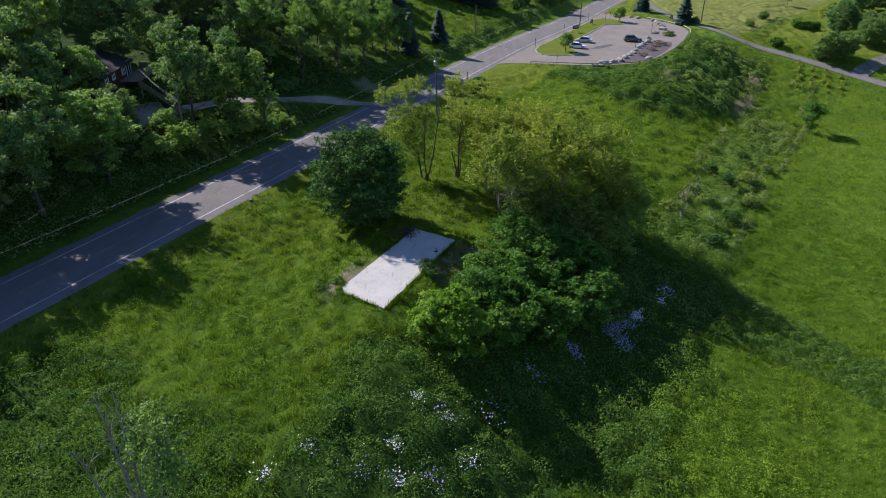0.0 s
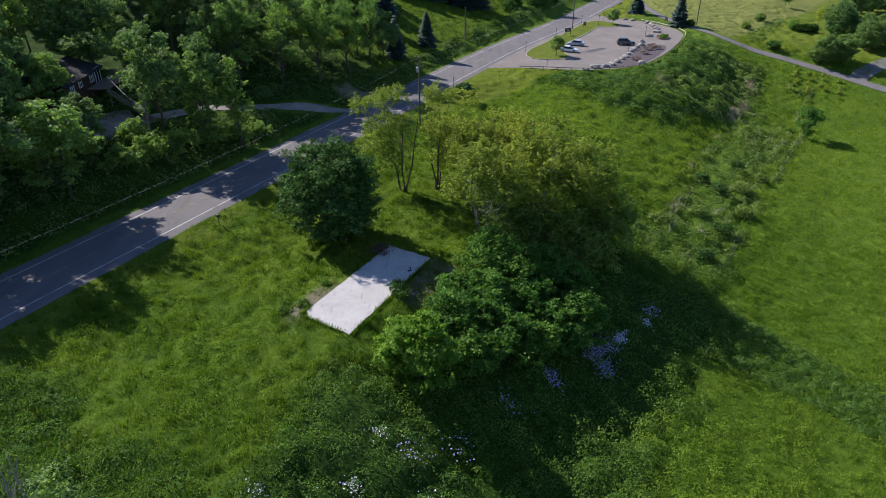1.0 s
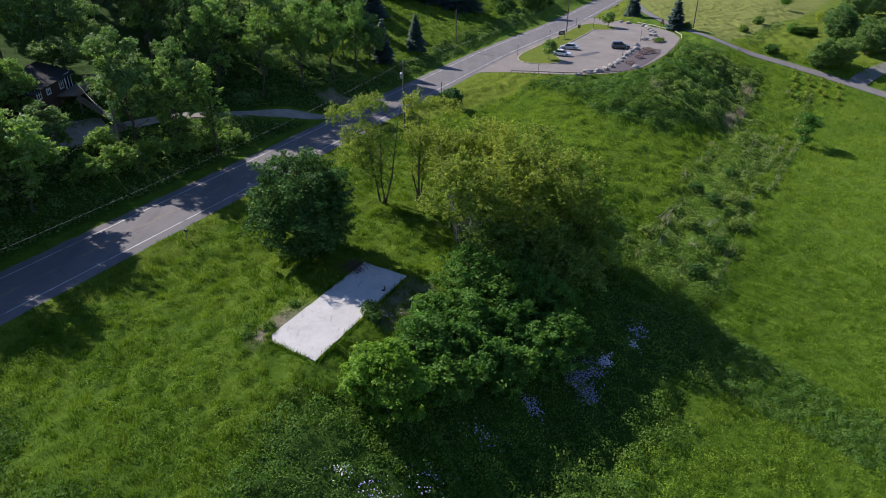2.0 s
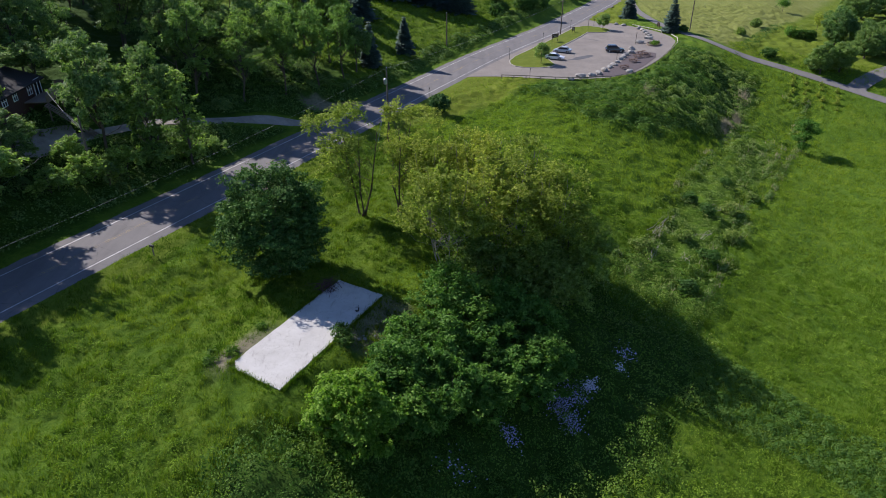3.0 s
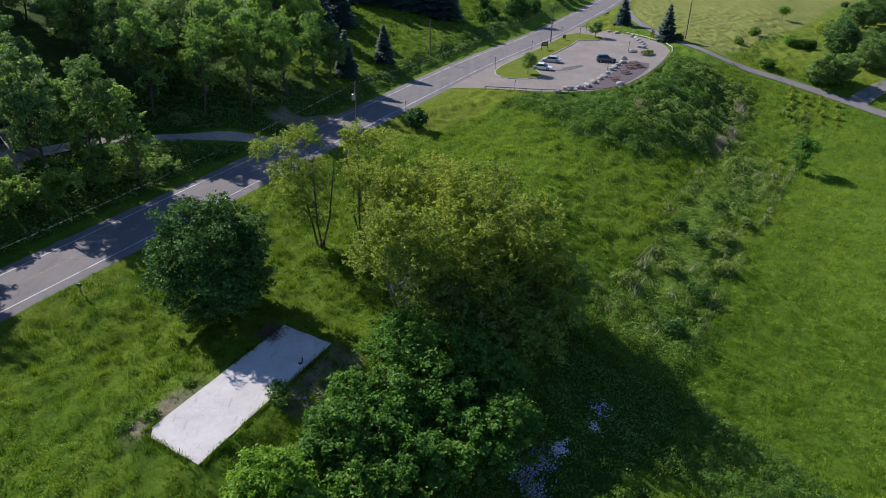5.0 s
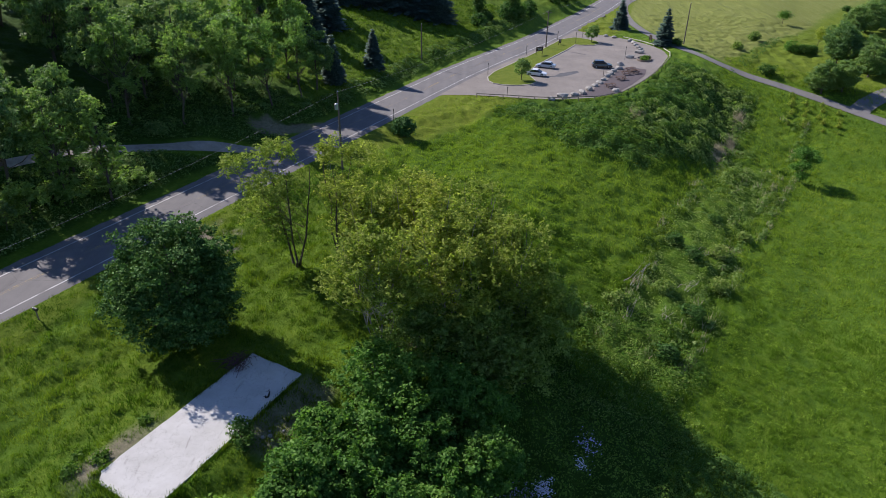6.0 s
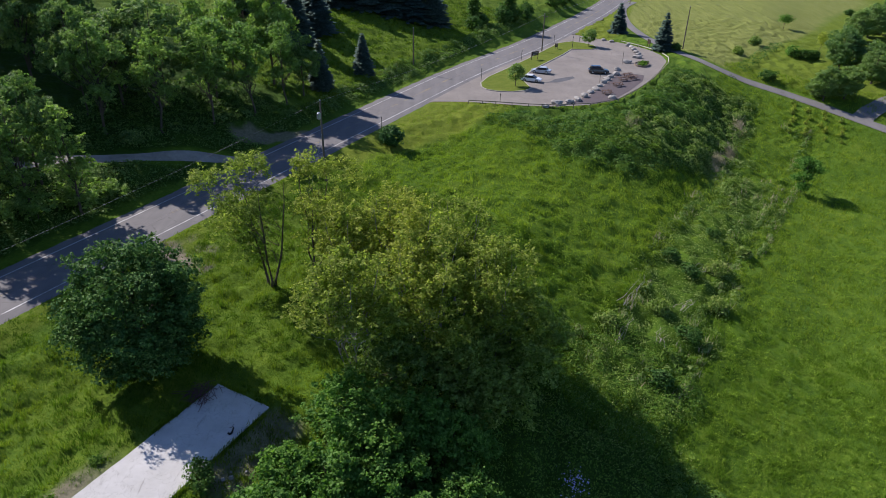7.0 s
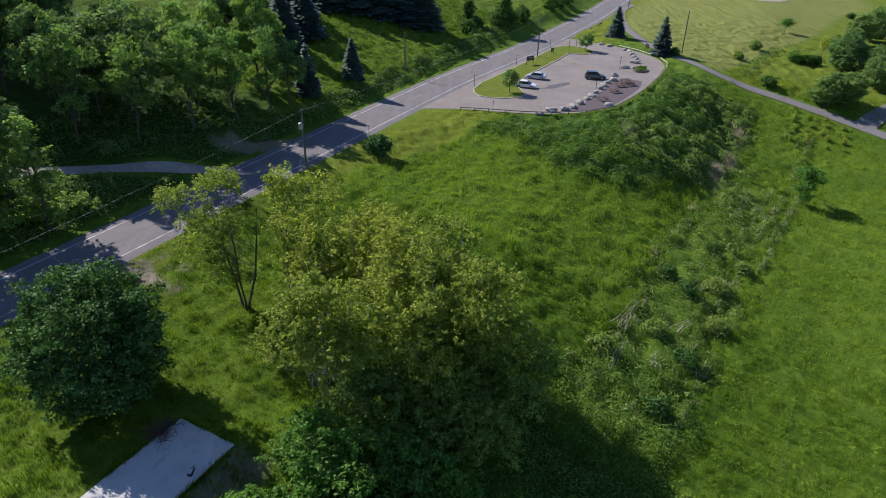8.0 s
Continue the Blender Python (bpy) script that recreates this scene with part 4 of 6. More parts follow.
rg = np.random.default_rng(31)
grass = []
for count, u0, u1, v0, v1, h, w, per, fan in ((64000, 12, 112, -60.0, -10, 0.25, 0.055, 6, 0.45), (22000, 112, 168, -59, -8, 0.26, 0.10, 4, 0.6), (44000, 30, 120, -12, 34, 0.25, 0.06, 6, 0.45), (26000, 120, 225, -14, 48, 0.28, 0.12, 4, 0.7), (17000, 128, 230, -110, -74, 0.26, 0.11, 4, 0.6)):
    u, v, x, y = scatter(rg, count, u0, u1, v0, v1)
    keep = (np.hypot((u - 79.8) / 1.3, (v + 57.0) / 2.9) > 1 - 0.5 * vnoise(x, y, 0.8, 62)) & (lot_mask(u, v, 0.5) < 0.5) & (brushy(u, v) < 0.75) & (from_drive(x, y, LANE) > 2.4)
    # not on the slab, nor on the drive
    keep &= ~((u > 48.6) & (u < 67.4) & (v > -37.9) & (v < -31.2))
    mow = np.maximum(smooth(104, 116, u) * (v < np.interp(u, [100, 119, 131, 142, 152], [-57, -54.2, -50.0, -47.2, -45.5])) * (v > -60), 0.5 * (v < -57) * (v > -60))
    u, v, x, y, mow = u[keep], v[keep], x[keep], y[keep], mow[keep]
    high = h * (0.35 + 0.6 * vnoise(x, y, 3.0, 17) + 2.3 * vnoise(x, y, 0.8, 18) ** 2.2) * (1 - 0.72 * mow)
    grass.append(blades(rg, x, y, high, w, per, fan))
tagged(soup("clover_grass", grass[2], M["clover"]), "fresh green grass and clover in the lower field", "grass", kind="stuff")
tagged(soup("tall_grass", np.concatenate([grass[0], grass[4]]), M["blade"]), "tall unmown green grass leaning in the wind", "grass", kind="stuff")
tagged(soup("meadow_grass", np.concatenate([grass[1], grass[3]]), M["field"]), "yellow-green meadow grass beyond the brambles", "grass", kind="stuff")

# long grass that hangs over the slab's edges
fringe = []
for k, (n, out) in enumerate(((120, 0.22), (420, 0.25), (90, 0.2), (420, 0.22))):
    (x0, y0), (x1, y1) = SLAB[k], SLAB[(k + 1) % 4]
    t = rg.random(n)
    keep = vnoise(t * 9, np.full(n, k * 3.0), 1.0, 83) > 0.3
    t = t[keep]
    d = Vector((x1 - x0, y1 - y0)).normalized()
    o = out * (0.2 + rg.random(len(t)))
    x, y = x0 + (x1 - x0) * t + d.y * o, y0 + (y1 - y0) * t - d.x * o
    fringe.append(blades(rg, x, y, 0.22 + 0.32 * rg.random(len(t)), 0.05, 7, 0.4))
tagged(soup("slab_fringe", np.concatenate(fringe), M["blade"]), "long grass hanging over the concrete slab's edges", "grass", kind="stuff")


def brush(name, label, rng, count, u0, u1, v0, v1, high, size, material, mask=None, cut=0.35, clump=2.6):
    """Leaves over a bumpy cover of shrubs and weeds."""
    u, v, x, y = scatter(rng, count, u0, u1, v0, v1)
    b = brushy(u, v) if mask is None else mask(u, v)
    keep = (b > cut * (0.5 + rng.random(len(u)))) & (from_drive(x, y, LANE) > 2.9) & (lot_mask(u, v, 2.2) < 0.5) & (lot_mask(u + 4.5, v - 1.0, 1.5) < 0.5) & (from_drive(x, y, APRON) > 1.5)
    u, v, x, y, b = u[keep], v[keep], x[keep], y[keep], b[keep]
    # rounded clumps of many sizes, each a dome of leaves
    best, hx, hy = np.zeros(len(x)), np.zeros(len(x)), np.zeros(len(x))
    for cell, seed in ((clump, 23), (clump * 0.55, 24)):
        ix, iy = np.floor(x / cell), np.floor(y / cell)
        for dx in (-1, 0, 1):
            for dy in (-1, 0, 1):
                jx, jy = ix + dx, iy + dy
                cx, cy = (jx + lattice(jx, jy, seed)) * cell, (jy + lattice(jx, jy, seed + 5)) * cell
                r = cell * (0.45 + 0.5 * lattice(jx, jy, seed + 9))
                q = (1 - ((x - cx) ** 2 + (y - cy) ** 2) / r ** 2).clip(0, 1)
                h = np.sqrt(q) * (0.25 + 0.75 * lattice(jx, jy, seed + 13)) * cell / clump
                up = h > best
                best, hx, hy = np.where(up, h, best), np.where(up, (x - cx) / r, hx), np.where(up, (y - cy) / r, hy)
    # the hollows between the clumps stay almost bare
    keep = rng.random(len(x)) < 0.16 + 1.5 * best
    x, y, b, best, hx, hy = x[keep], y[keep], b[keep], best[keep], hx[keep], hy[keep]
    cover = high * np.sqrt(b) * (0.1 + best * (0.55 + 0.9 * vnoise(x, y, 7, 29)))
    z = ground(x, y) + cover * (0.55 + 0.45 * np.sqrt(rng.random(len(x))))
    p = np.stack([x, y, z], -1)
    n = len(p)
    nrm = rng.normal(size=(n, 3)) * 0.3 + np.stack([hx, hy, np.full(n, 0.7)], -1)
    nrm /= np.linalg.norm(nrm, axis=1)[:, None]
    a = np.cross(nrm, rng.normal(size=(n, 3)))
    a /= np.linalg.norm(a, axis=1)[:, None]
    c = np.cross(nrm, a)
    s = size * (0.5 + 0.9 * rng.random(n))[:, None]
    return tagged(soup(name, np.stack([p - a * s * 0.6, p - c * s * 0.34, p + a * s * 0.6 - nrm * s * 0.15, p + c * s * 0.34], 1), M[material]), label, "undergrowth", kind="stuff")


rb = np.random.default_rng(57)
brush("bank_brush", "dense dark green shrubs on the bank under the car park", rb, 110000, 134, 216, -50, 2, 1.15, 0.29, "bank", lambda u, v: brushy(u, v) * (1 - smooth(-11, -8, v - 0.11 * (u - 130))), clump=2.6)
brush("thicket_weeds", "lush weeds and wild flowers at the thicket's foot", rb, 150000, 0, 56, -58, -2, 2.1, 0.18, "weed", clump=2.2)
brush("thicket_undergrowth", "shaded green undergrowth below the thicket", rb, 70000, 44, 104, -28, 5, 1.4, 0.21, "weed", clump=2.0)
brush("bramble_patch", "pale grey-green brambles and dry weeds in the field", rb, 80000, 82, 166, -18, 9, 0.8, 0.16, "bramble", cut=0.4, clump=1.6)
brush("pale_shrubs", "pale grey-green shrubs high on the bank", rb, 34000, 150, 206, -24, 0, 1.6, 0.29, "bramble", lambda u, v: brushy(u, v) * smooth(0.44, 0.58, vnoise(u, v, 7, 41) + 0.3 * smooth(-20, -8, v)), 0.3)
brush("ditch_brush", "dark green growth along the field ditch", rb, 9000, 212, 258, -18, 2, 1.2, 0.3, "bush", lambda u, v: 1 - smooth(1.0, 1.9, np.abs(v - np.interp(u, [216, 230, 237, 255], [-10.5, -7.7, -7.0, -4.0]))), 0.3)
brush("roadside_brush", "green brush on the steep roadside bank", rb, 170000, 18, 240, -97, -70.9, 1.6, 0.28, "verge")



def herbs(u, v):
    """Leafy herbs that stand in the grass in loose drifts."""
    x, y = to_xy(u, v)
    n = vnoise(x, y, 9, 51) * 0.6 + vnoise(x, y, 3.2, 52) * 0.4
    slope = smooth(100, 112, u) * (1 - smooth(176, 190, u)) * smooth(-2, 3, v - np.interp(u, [100, 119, 131, 142, 152], [-57, -54.2, -50.0, -47.2, -45.5])) * (1 - smooth(-12, -8, v - 0.1 * (u - 112)))
    near = 0.75 * (1 - smooth(38, 56, u)) * smooth(-57, -53, v) * (1 - smooth(-28, -24, v))
    hollow = 0.9 * (1 - smooth(66, 80, u)) * smooth(-6, -2, v) * (1 - smooth(8, 16, v))
    return np.maximum.reduce([slope, near, hollow]) * smooth(0.42, 0.6, n)


brush("slope_herbs", "leafy green herbs in drifts on the open slope", rb, 90000, 100, 190, -56, 2, 0.6, 0.17, "herb", herbs, 0.3, 1.7)
brush("meadow_herbs", "leafy green herbs in drifts in the near meadow", rb, 60000, 12, 58, -58, -22, 0.7, 0.14, "herb", herbs, 0.3, 1.3)
brush("hollow_herbs", "leafy green herbs in the hollow below the thicket", rb, 60000, 24, 82, -8, 18, 0.9, 0.16, "herb", herbs, 0.3, 1.5)
brush("field_tufts", "small leafy tufts all over the lower field", rb, 170000, 40, 150, 1, 36, 0.45, 0.13, "herb", lambda u, v: smooth(0.35, 0.6, vnoise(*to_xy(u, v), 1.7, 54)) * smooth(0, 4, v), 0.4, 0.9)
brush("rank_strip", "taller blue-green growth in a strip across the field", rb, 90000, 68, 94, -4, 34, 0.6, 0.17, "rank", rank, 0.35, 1.2)
# a wheel rut across the lower field
brush("field_rut", "narrow line of darker grass in an old wheel rut", rb, 9000, 98, 140, 7, 14, 0.4, 0.15, "rank", lambda u, v: 1 - smooth(0.12, 0.3, np.abs(v - 9.8 - 0.055 * (u - 104) - 0.3 * (vnoise(u, 0 * u, 7, 58) - 0.5))), 0.3, 0.8)
# two grown-over wheel ruts below the bank
brush("rut_growth", "rank dark green growth along two old wheel ruts", rb, 16000, 134, 186, -16, 4, 1.1, 0.2, "weed", lambda u, v: np.maximum(1 - smooth(0.35, 0.8, np.abs(v + 8.6 - 0.12 * (u - 136))), 1 - smooth(0.35, 0.8, np.abs(v + 6.2 - 0.12 * (u - 136)))) * smooth(134, 140, u) * (1 - smooth(176, 186, u)), 0.3, 1.4)

# rows of old planting, grown over by brambles
row_leaf, row_stem = [], []
for v0 in (-12.0, -9.2, -6.6, -4.0, -1.6, 0.8):
    for u in np.arange(95, 200, 1.4):
        if vnoise(u, v0 * 5, 8, 77) < 0.45 or v0 < -8 and u > 150:
            continue
        u1, v1 = u + rb.normal() * 0.3, v0 + 0.115 * (u - 112) + rb.normal() * 0.25
        c = at_uv(u1, v1)
        r, n = 0.45 + 0.5 * rb.random(), 46
        d = rb.normal(size=(n, 3))
        d /= np.linalg.norm(d, axis=1)[:, None]
        d[:, 2] = np.abs(d[:, 2])
        p = np.array(c) + d * np.array([r, r, r * 1.1]) * (0.6 + 0.4 * rb.random(n))[:, None]
        a = np.cross(d + rb.normal(size=(n, 3)) * 0.4, rb.normal(size=(n, 3)))
        a /= np.linalg.norm(a, axis=1)[:, None]
        b = np.cross(d, a)
        s = 0.17 * (0.6 + 0.8 * rb.random(n))[:, None]
        row_leaf.append(np.stack([p - a * s, p - b * s * 0.6, p + a * s, p + b * s * 0.6], 1))
        if rb.random() < 0.4:
            k = 5
            x, y = c.x + rb.normal(size=k) * 0.4, c.y + rb.normal(size=k) * 0.4
            row_stem.append(blades(rb, x, y, np.full(k, 1.1), 0.06, 3, 0.5))
tagged(soup("bramble_rows", np.concatenate(row_leaf), M["bramble"]), "grey-green brambles grown over old planting rows", "undergrowth", kind="stuff")
tagged(soup("row_stems", np.concatenate(row_stem), M["straw"]), "bleached dry stalks among the bramble rows", "dry stems", kind="stuff")

# a heap of dry stems on the bank's lower edge
heap = []
for u0, v0, ru_, rv_, n in ((167.5, -7.0, 4.5, 1.0, 420), (176, -5.8, 3.5, 1.0, 160), (157.5, -22.5, 1.4, 1.2, 110), (190, -6, 4.0, 1.2, 140)):
    x, y = to_xy(u0 + rb.normal(size=n) * ru_ * 0.5, v0 + rb.normal(size=n) * rv_ * 0.5)
    heap.append(blades(rb, x, y, np.full(n, 1.3), 0.09, 4, 0.8))
tagged(soup("dry_stems", np.concatenate(heap), M["straw"]), "bleached heap of dry stems on the bank", "dry stems", kind="stuff")

# white and lilac flowers standing in drifts
M["petal"] = plain("petal_white", (0.60, 0.58, 0.64), 0.6, vary=0.25, scale=3)
M["lilac"] = plain("petal_lilac", (0.40, 0.35, 0.52), 0.6, vary=0.25, scale=3)
fl = {"petal": [], "lilac": []}
for x, y, n, r, c in ((-3.6, 38.4, 90, 1.3, 0), (-2.1, 46.7, 60, 1.0, 0), (-3.8, 41.5, 70, 1.0, 0), (20.0, 64.0, 160, 1.2, 1), (21.6, 65.9, 150, 1.1, 1), (23.5, 67.5, 120, 1.0, 0), (14.5, 59.2, 80, 0.8, 1), (0.5, 45.7, 60, 1.0, 1), (-13.3, 36.2, 40, 1.0, 0), (-10.7, 39.4, 50, 1.0, 0), (-0.5, 39.1, 60, 1.0, 1), (-6.2, 38.3, 40, 1.2, 1), (2.5, 41.4, 60, 1.4, 0), (28.3, 72.7, 50, 0.9, 1), (20.7, 62.2, 100, 0.9, 1), (9.5, 54.1, 50, 1.2, 1), (5.0, 48.3, 40, 1.3, 1), (27.2, 70.3, 40, 0.9, 0)):
    n = n * 2 if y > 55 else int(n * 1.1)
    px, py = x + rb.normal(size=n) * r * (0.4 + 0.3 * c), y + rb.normal(size=n) * r * (0.4 + 0.35 * c)
    p = np.stack([px, py, ground(px, py) + 0.8 + 0.5 * rb.random(n)], -1)
    nrm = rb.normal(size=(n, 3)) * 0.4 + np.array([0, -0.2, 1.0])
    a = np.cross(nrm, rb.normal(size=(n, 3)))
    a /= np.linalg.norm(a, axis=1)[:, None]
    b = np.cross(nrm, a) / np.linalg.norm(nrm, axis=1)[:, None]
    s = 0.045 + 0.05 * rb.random(n)[:, None]
    q = np.stack([p - a * s, p - b * s, p + a * s, p + b * s], 1)
    fl[("petal", "lilac")[c]].append(q)
tagged(soup("white_flowers", np.concatenate(fl["petal"]), M["petal"]), "drifts of small white wild flowers in the weeds", "wild flowers", kind="stuff")
tagged(soup("lilac_flowers", np.concatenate(fl["lilac"]), M["lilac"]), "drifts of small lilac wild flowers in the weeds", "wild flowers", kind="stuff")

# single shrubs
rs = np.random.default_rng(5)
x, y = 6.6, 136.4
bush("round_shrub", (x, y, g1(x, y)), "round dark green shrub on the mown verge", [(0, 0, 1.7, 1.9, 1.9, 1.6)], 120, 24, 0.30, "maple", 71, shell=0.7, spread=0.25)
for i, (x, y, r, lf) in enumerate(((48.9, 115.1, 1.1, "bush"), (50.5, 111.5, 1.3, "bush"), (40.5, 88.5, 1.2, "bush"), (46.0, 97.0, 1.5, "bush"), (55.0, 113.5, 1.6, "bramble"), (43.5, 101.5, 1.2, "bramble"), (58.0, 124.0, 1.1, "bush"), (52.5, 105.0, 1.2, "bramble"), (36.0, 96.5, 1.3, "bramble"), (62.0, 120.5, 1.0, "bramble"))):
    bush("field_shrub", (x, y, g1(x, y)), "low %s shrub among the brambles" % ("dark green" if lf == "bush" else "grey-green"), [(0, 0, r * 0.6, r, r, r * 0.7)], 60, 22, 0.26, lf, 80 + i, "field shrubs", shell=0.5, spread=0.25)
# the lone young tree in the field
x, y = 84.2, 149.2
tree("young_tree", (x, y, g1(x, y)), "small young green tree alone in the field", [(0.4, 0.4, 5.4, 2.2, 2.2, 1.7), (1.6, 1.4, 4.4, 1.9, 1.9, 1.4), (-0.6, -0.4, 3.4, 1.5, 1.5, 1.4), (-0.3, -0.8, 1.6, 1.0, 1.0, 0.9)], 330, 22, 0.25, "elder", top=6.4, base_r=0.12, limbs=16, seed=91, spread=0.28, split=60, bough=0.7)

# the small dark shrub and the rubble at the slab's lower edge
x, y = -1.85, 66.2
bush("slab_shrub", (x, y, g1(x, y)), "small dark green shrub leaning over the slab edge", [(0, 0, 0.7, 0.9, 0.8, 0.7), (0.5, -0.9, 0.5, 0.8, 0.8, 0.5)], 50, 22, 0.2, "bush", 95, spread=0.2)
for i, (x, y, r) in enumerate(((-10.6, 62.6, 0.45), (-12.3, 61.2, 0.55), (-12.6, 62.9, 0.45), (-8.9, 66.8, 0.35))):
    x -= 0.9
    bush("slab_weeds", (x, y, g1(x, y)), "low tuft of leafy weeds beside the slab", [(0, 0, r * 0.4, r, r, r * 0.5)], 26, 20, 0.17, "weed", 500 + i, "weeds round the slab", "weeds", spread=0.16)

# ------------------------------------------------------------------ gravel drive, house and its stairs
k = Nodes("gravel", 0.95, 0, 0.2)
k.bump(k.noise(30, 4), 0.5, 0.03)
k.colour(k.mix(k.math("MULTIPLY", k.noise(9, 5), 0.6), k.ramp(k.noise(0.7, 5), [(0.3, (0.13, 0.115, 0.095)), (0.7, (0.30, 0.27, 0.23))]), (0.38, 0.35, 0.30)))
M["gravel"] = k.m
M["stone"] = plain("limestone", (0.30, 0.285, 0.26), 0.9, vary=0.35, scale=2.5, bump=0.6)
M["pole"] = plain("pole_wood", (0.13, 0.105, 0.085), 0.9, vary=0.35, scale=6, bump=0.4)
M["dark_metal"] = plain("dark_metal", (0.06, 0.06, 0.06), 0.5, 0.6)
M["grey_metal"] = plain("galvanised", (0.42, 0.43, 0.44), 0.45, 0.7)
M["siding"] = plain("brown_siding", (0.075, 0.04, 0.032), 0.85, vary=0.3, scale=4)
M["shingle"] = plain("dark_shingles", (0.035, 0.033, 0.033), 0.95, vary=0.4, scale=5, bump=0.5)
M["trim"] = plain("white_trim", (0.72, 0.72, 0.70), 0.6, vary=0.08)
M["timber"] = plain("deck_timber", (0.20, 0.16, 0.12), 0.85, vary=0.3, scale=5)
M["table"] = plain("table_timber", (0.11, 0.07, 0.052), 0.8, vary=0.3, scale=5)
M["mulch"] = plain("red_mulch", (0.10, 0.082, 0.084), 0.98, vary=0.45, scale=7, bump=0.8)
M["kerb"] = plain("kerb_concrete", (0.33, 0.31, 0.27), 0.9, vary=0.2, scale=4)
M["sign_brown"] = plain("brown_sign", (0.05, 0.032, 0.022), 0.6)
M["rubber"] = plain("rubber", (0.02, 0.02, 0.02), 0.85)
M["wet"] = asphalt("asphalt_sealed", (0.075, 0.075, 0.08), (0.13, 0.13, 0.135), 0.5)
kg = Nodes("window_glass", 0.06, 0, 0.5)
kg.colour((0.015, 0.018, 0.02))
M["pane"] = kg.m

tagged(path_strip("drive", DRIVE, 1.0, M["gravel"], 0.07, 1.5), "pale gravel drive climbing into the wood", "drive", kind="structure")
tagged(path_strip("yard", [(-60, 92), (-53, 95.5), (-48, 99.0), (-44, 103.0)], 2.9, M["gravel"], 0.09, 1.5), "gravel yard below the house steps", "yard", kind="structure")


def house():
    floor = 8.6
    root = empty("house", pose(-51.5, 105.0, floor, 0, 0, 4), "dark brown timber house with white windows in the wood", "house")
    b = bmesh.new()
    box(b, (9.0, 12.2, 5.4), (-4.5, -1.4, -0.6))
    part("wall", b, M["siding"], root)
    b = bmesh.new()
    for s in (-1, 1):
        box(b, (5.4, 13.4, 0.22), (-4.5 + s * 2.45, -1.4, 2.75), (0, s * 18, 0))
    part("roof", b, M["shingle"], root)
    for y, z, w, h in ((-5.4, 1.35, 1.1, 1.3), (-2.6, 1.35, 1.0, 1.3), (1.4, 1.2, 1.1, 1.4)):
        win = part("window", box(bmesh.new(), (0.06, w, h), (0.05, y, z)), M["pane"], root)
        f = bmesh.new()
        for dy in (-w / 2, 0, w / 2):
            box(f, (0.12, 0.09, h + 0.12), (0.08, y + dy, z))
        for dz in (-h / 2, 0, h / 2):
            box(f, (0.12, w + 0.12, 0.09), (0.085, y, z + dz))
        part("frame", f, M["trim"], win)
    door = part("door", box(bmesh.new(), (0.07, 1.7, 2.05), (0.05, 3.7, 1.02)), M["pane"], root)
    f = bmesh.new()
    for dy in (-0.9, 0, 0.9):
        box(f, (0.12, 0.12, 2.15), (0.08, 3.7 + dy, 1.03))
    box(f, (0.12, 1.92, 0.12), (0.085, 3.7, 2.12))
    part("frame", f, M["trim"], door)
    b = bmesh.new()
    box(b, (3.2, 9.0, 0.16), (1.7, 3.6, -0.1))
    box(b, (0.08, 9.0, 0.9), (3.24, 3.6, 0.42))
    box(b, (3.1, 0.08, 0.9), (1.7, 8.06, 0.42))
    part("deck", b, M["timber"], root)
    for y in (-0.6, 3.6, 7.8):
        part("deck_post", box(bmesh.new(), (0.16, 0.16, 4.6), (3.1, y, -2.45)), M["timber"], root)
    return root


house()


def stairs():
    top, foot = Vector((-48.3, 104.2, 8.4)), Vector((-42.6, 104.8, g1(-42.6, 104.8) + 0.25))
    root = empty("outdoor_stairs", Matrix.Identity(4), "long weathered timber steps up to the house deck", "stairs")
    n = 26
    side = Vector((foot - top).to_2d().orthogonal().normalized().to_3d()) * 0.65
    step_dir = math.degrees(math.atan2((foot - top).y, (foot - top).x))
    for i in range(n):
        p = top.lerp(foot, (i + 0.5) / n)
        part("tread", box(bmesh.new(), (0.27, 1.3, 0.05), p, (0, 0, step_dir)), M["timber"], root)
    for s in (-1, 1):
        b = bmesh.new()
        tube(b, [top + s * side - Vector((0, 0, 0.12)), foot + s * side - Vector((0, 0, 0.12))], [0.09, 0.09], 4)
        part("stringer", b, M["timber"], root)
    return root


stairs()

# ------------------------------------------------------------------ poles and wires


def utility_pole(at, high, label, arm=0.0, can=False, turn=0.0):
    root = empty("utility_pole", pose(*at, 0, 0, turn), label, "utility pole", "roadside utility poles")
    part("shaft", tube(bmesh.new(), [(0, 0, -0.5), (0, 0, high * 0.5), (0.04, 0, high)], [0.17, 0.145, 0.11], 9), M["pole"], root)
    if arm:
        part("cross_arm", box(bmesh.new(), (0.1, arm, 0.12), (0.05, 0, high - 0.5), bevel=0.01), M["pole"], root)
    for dz in (0.1, -0.9):
        part("insulator", tube(bmesh.new(), [(0.04, 0, high + dz - 0.1), (0.04, 0, high + dz + 0.02), (0.04, 0, high + dz + 0.1)], [0.05, 0.08, 0.04], 7), M["grey_metal"], root)
    if can:
        b = bmesh.new()
        tube(b, [(-0.42, 0, high - 2.5), (-0.42, 0, high - 2.45), (-0.42, 0, high - 1.65), (-0.42, 0, high - 1.55)], [0.2, 0.27, 0.27, 0.16], 12)
        part("transformer", b, M["grey_metal"], root, "pale grey transformer can")
    return root


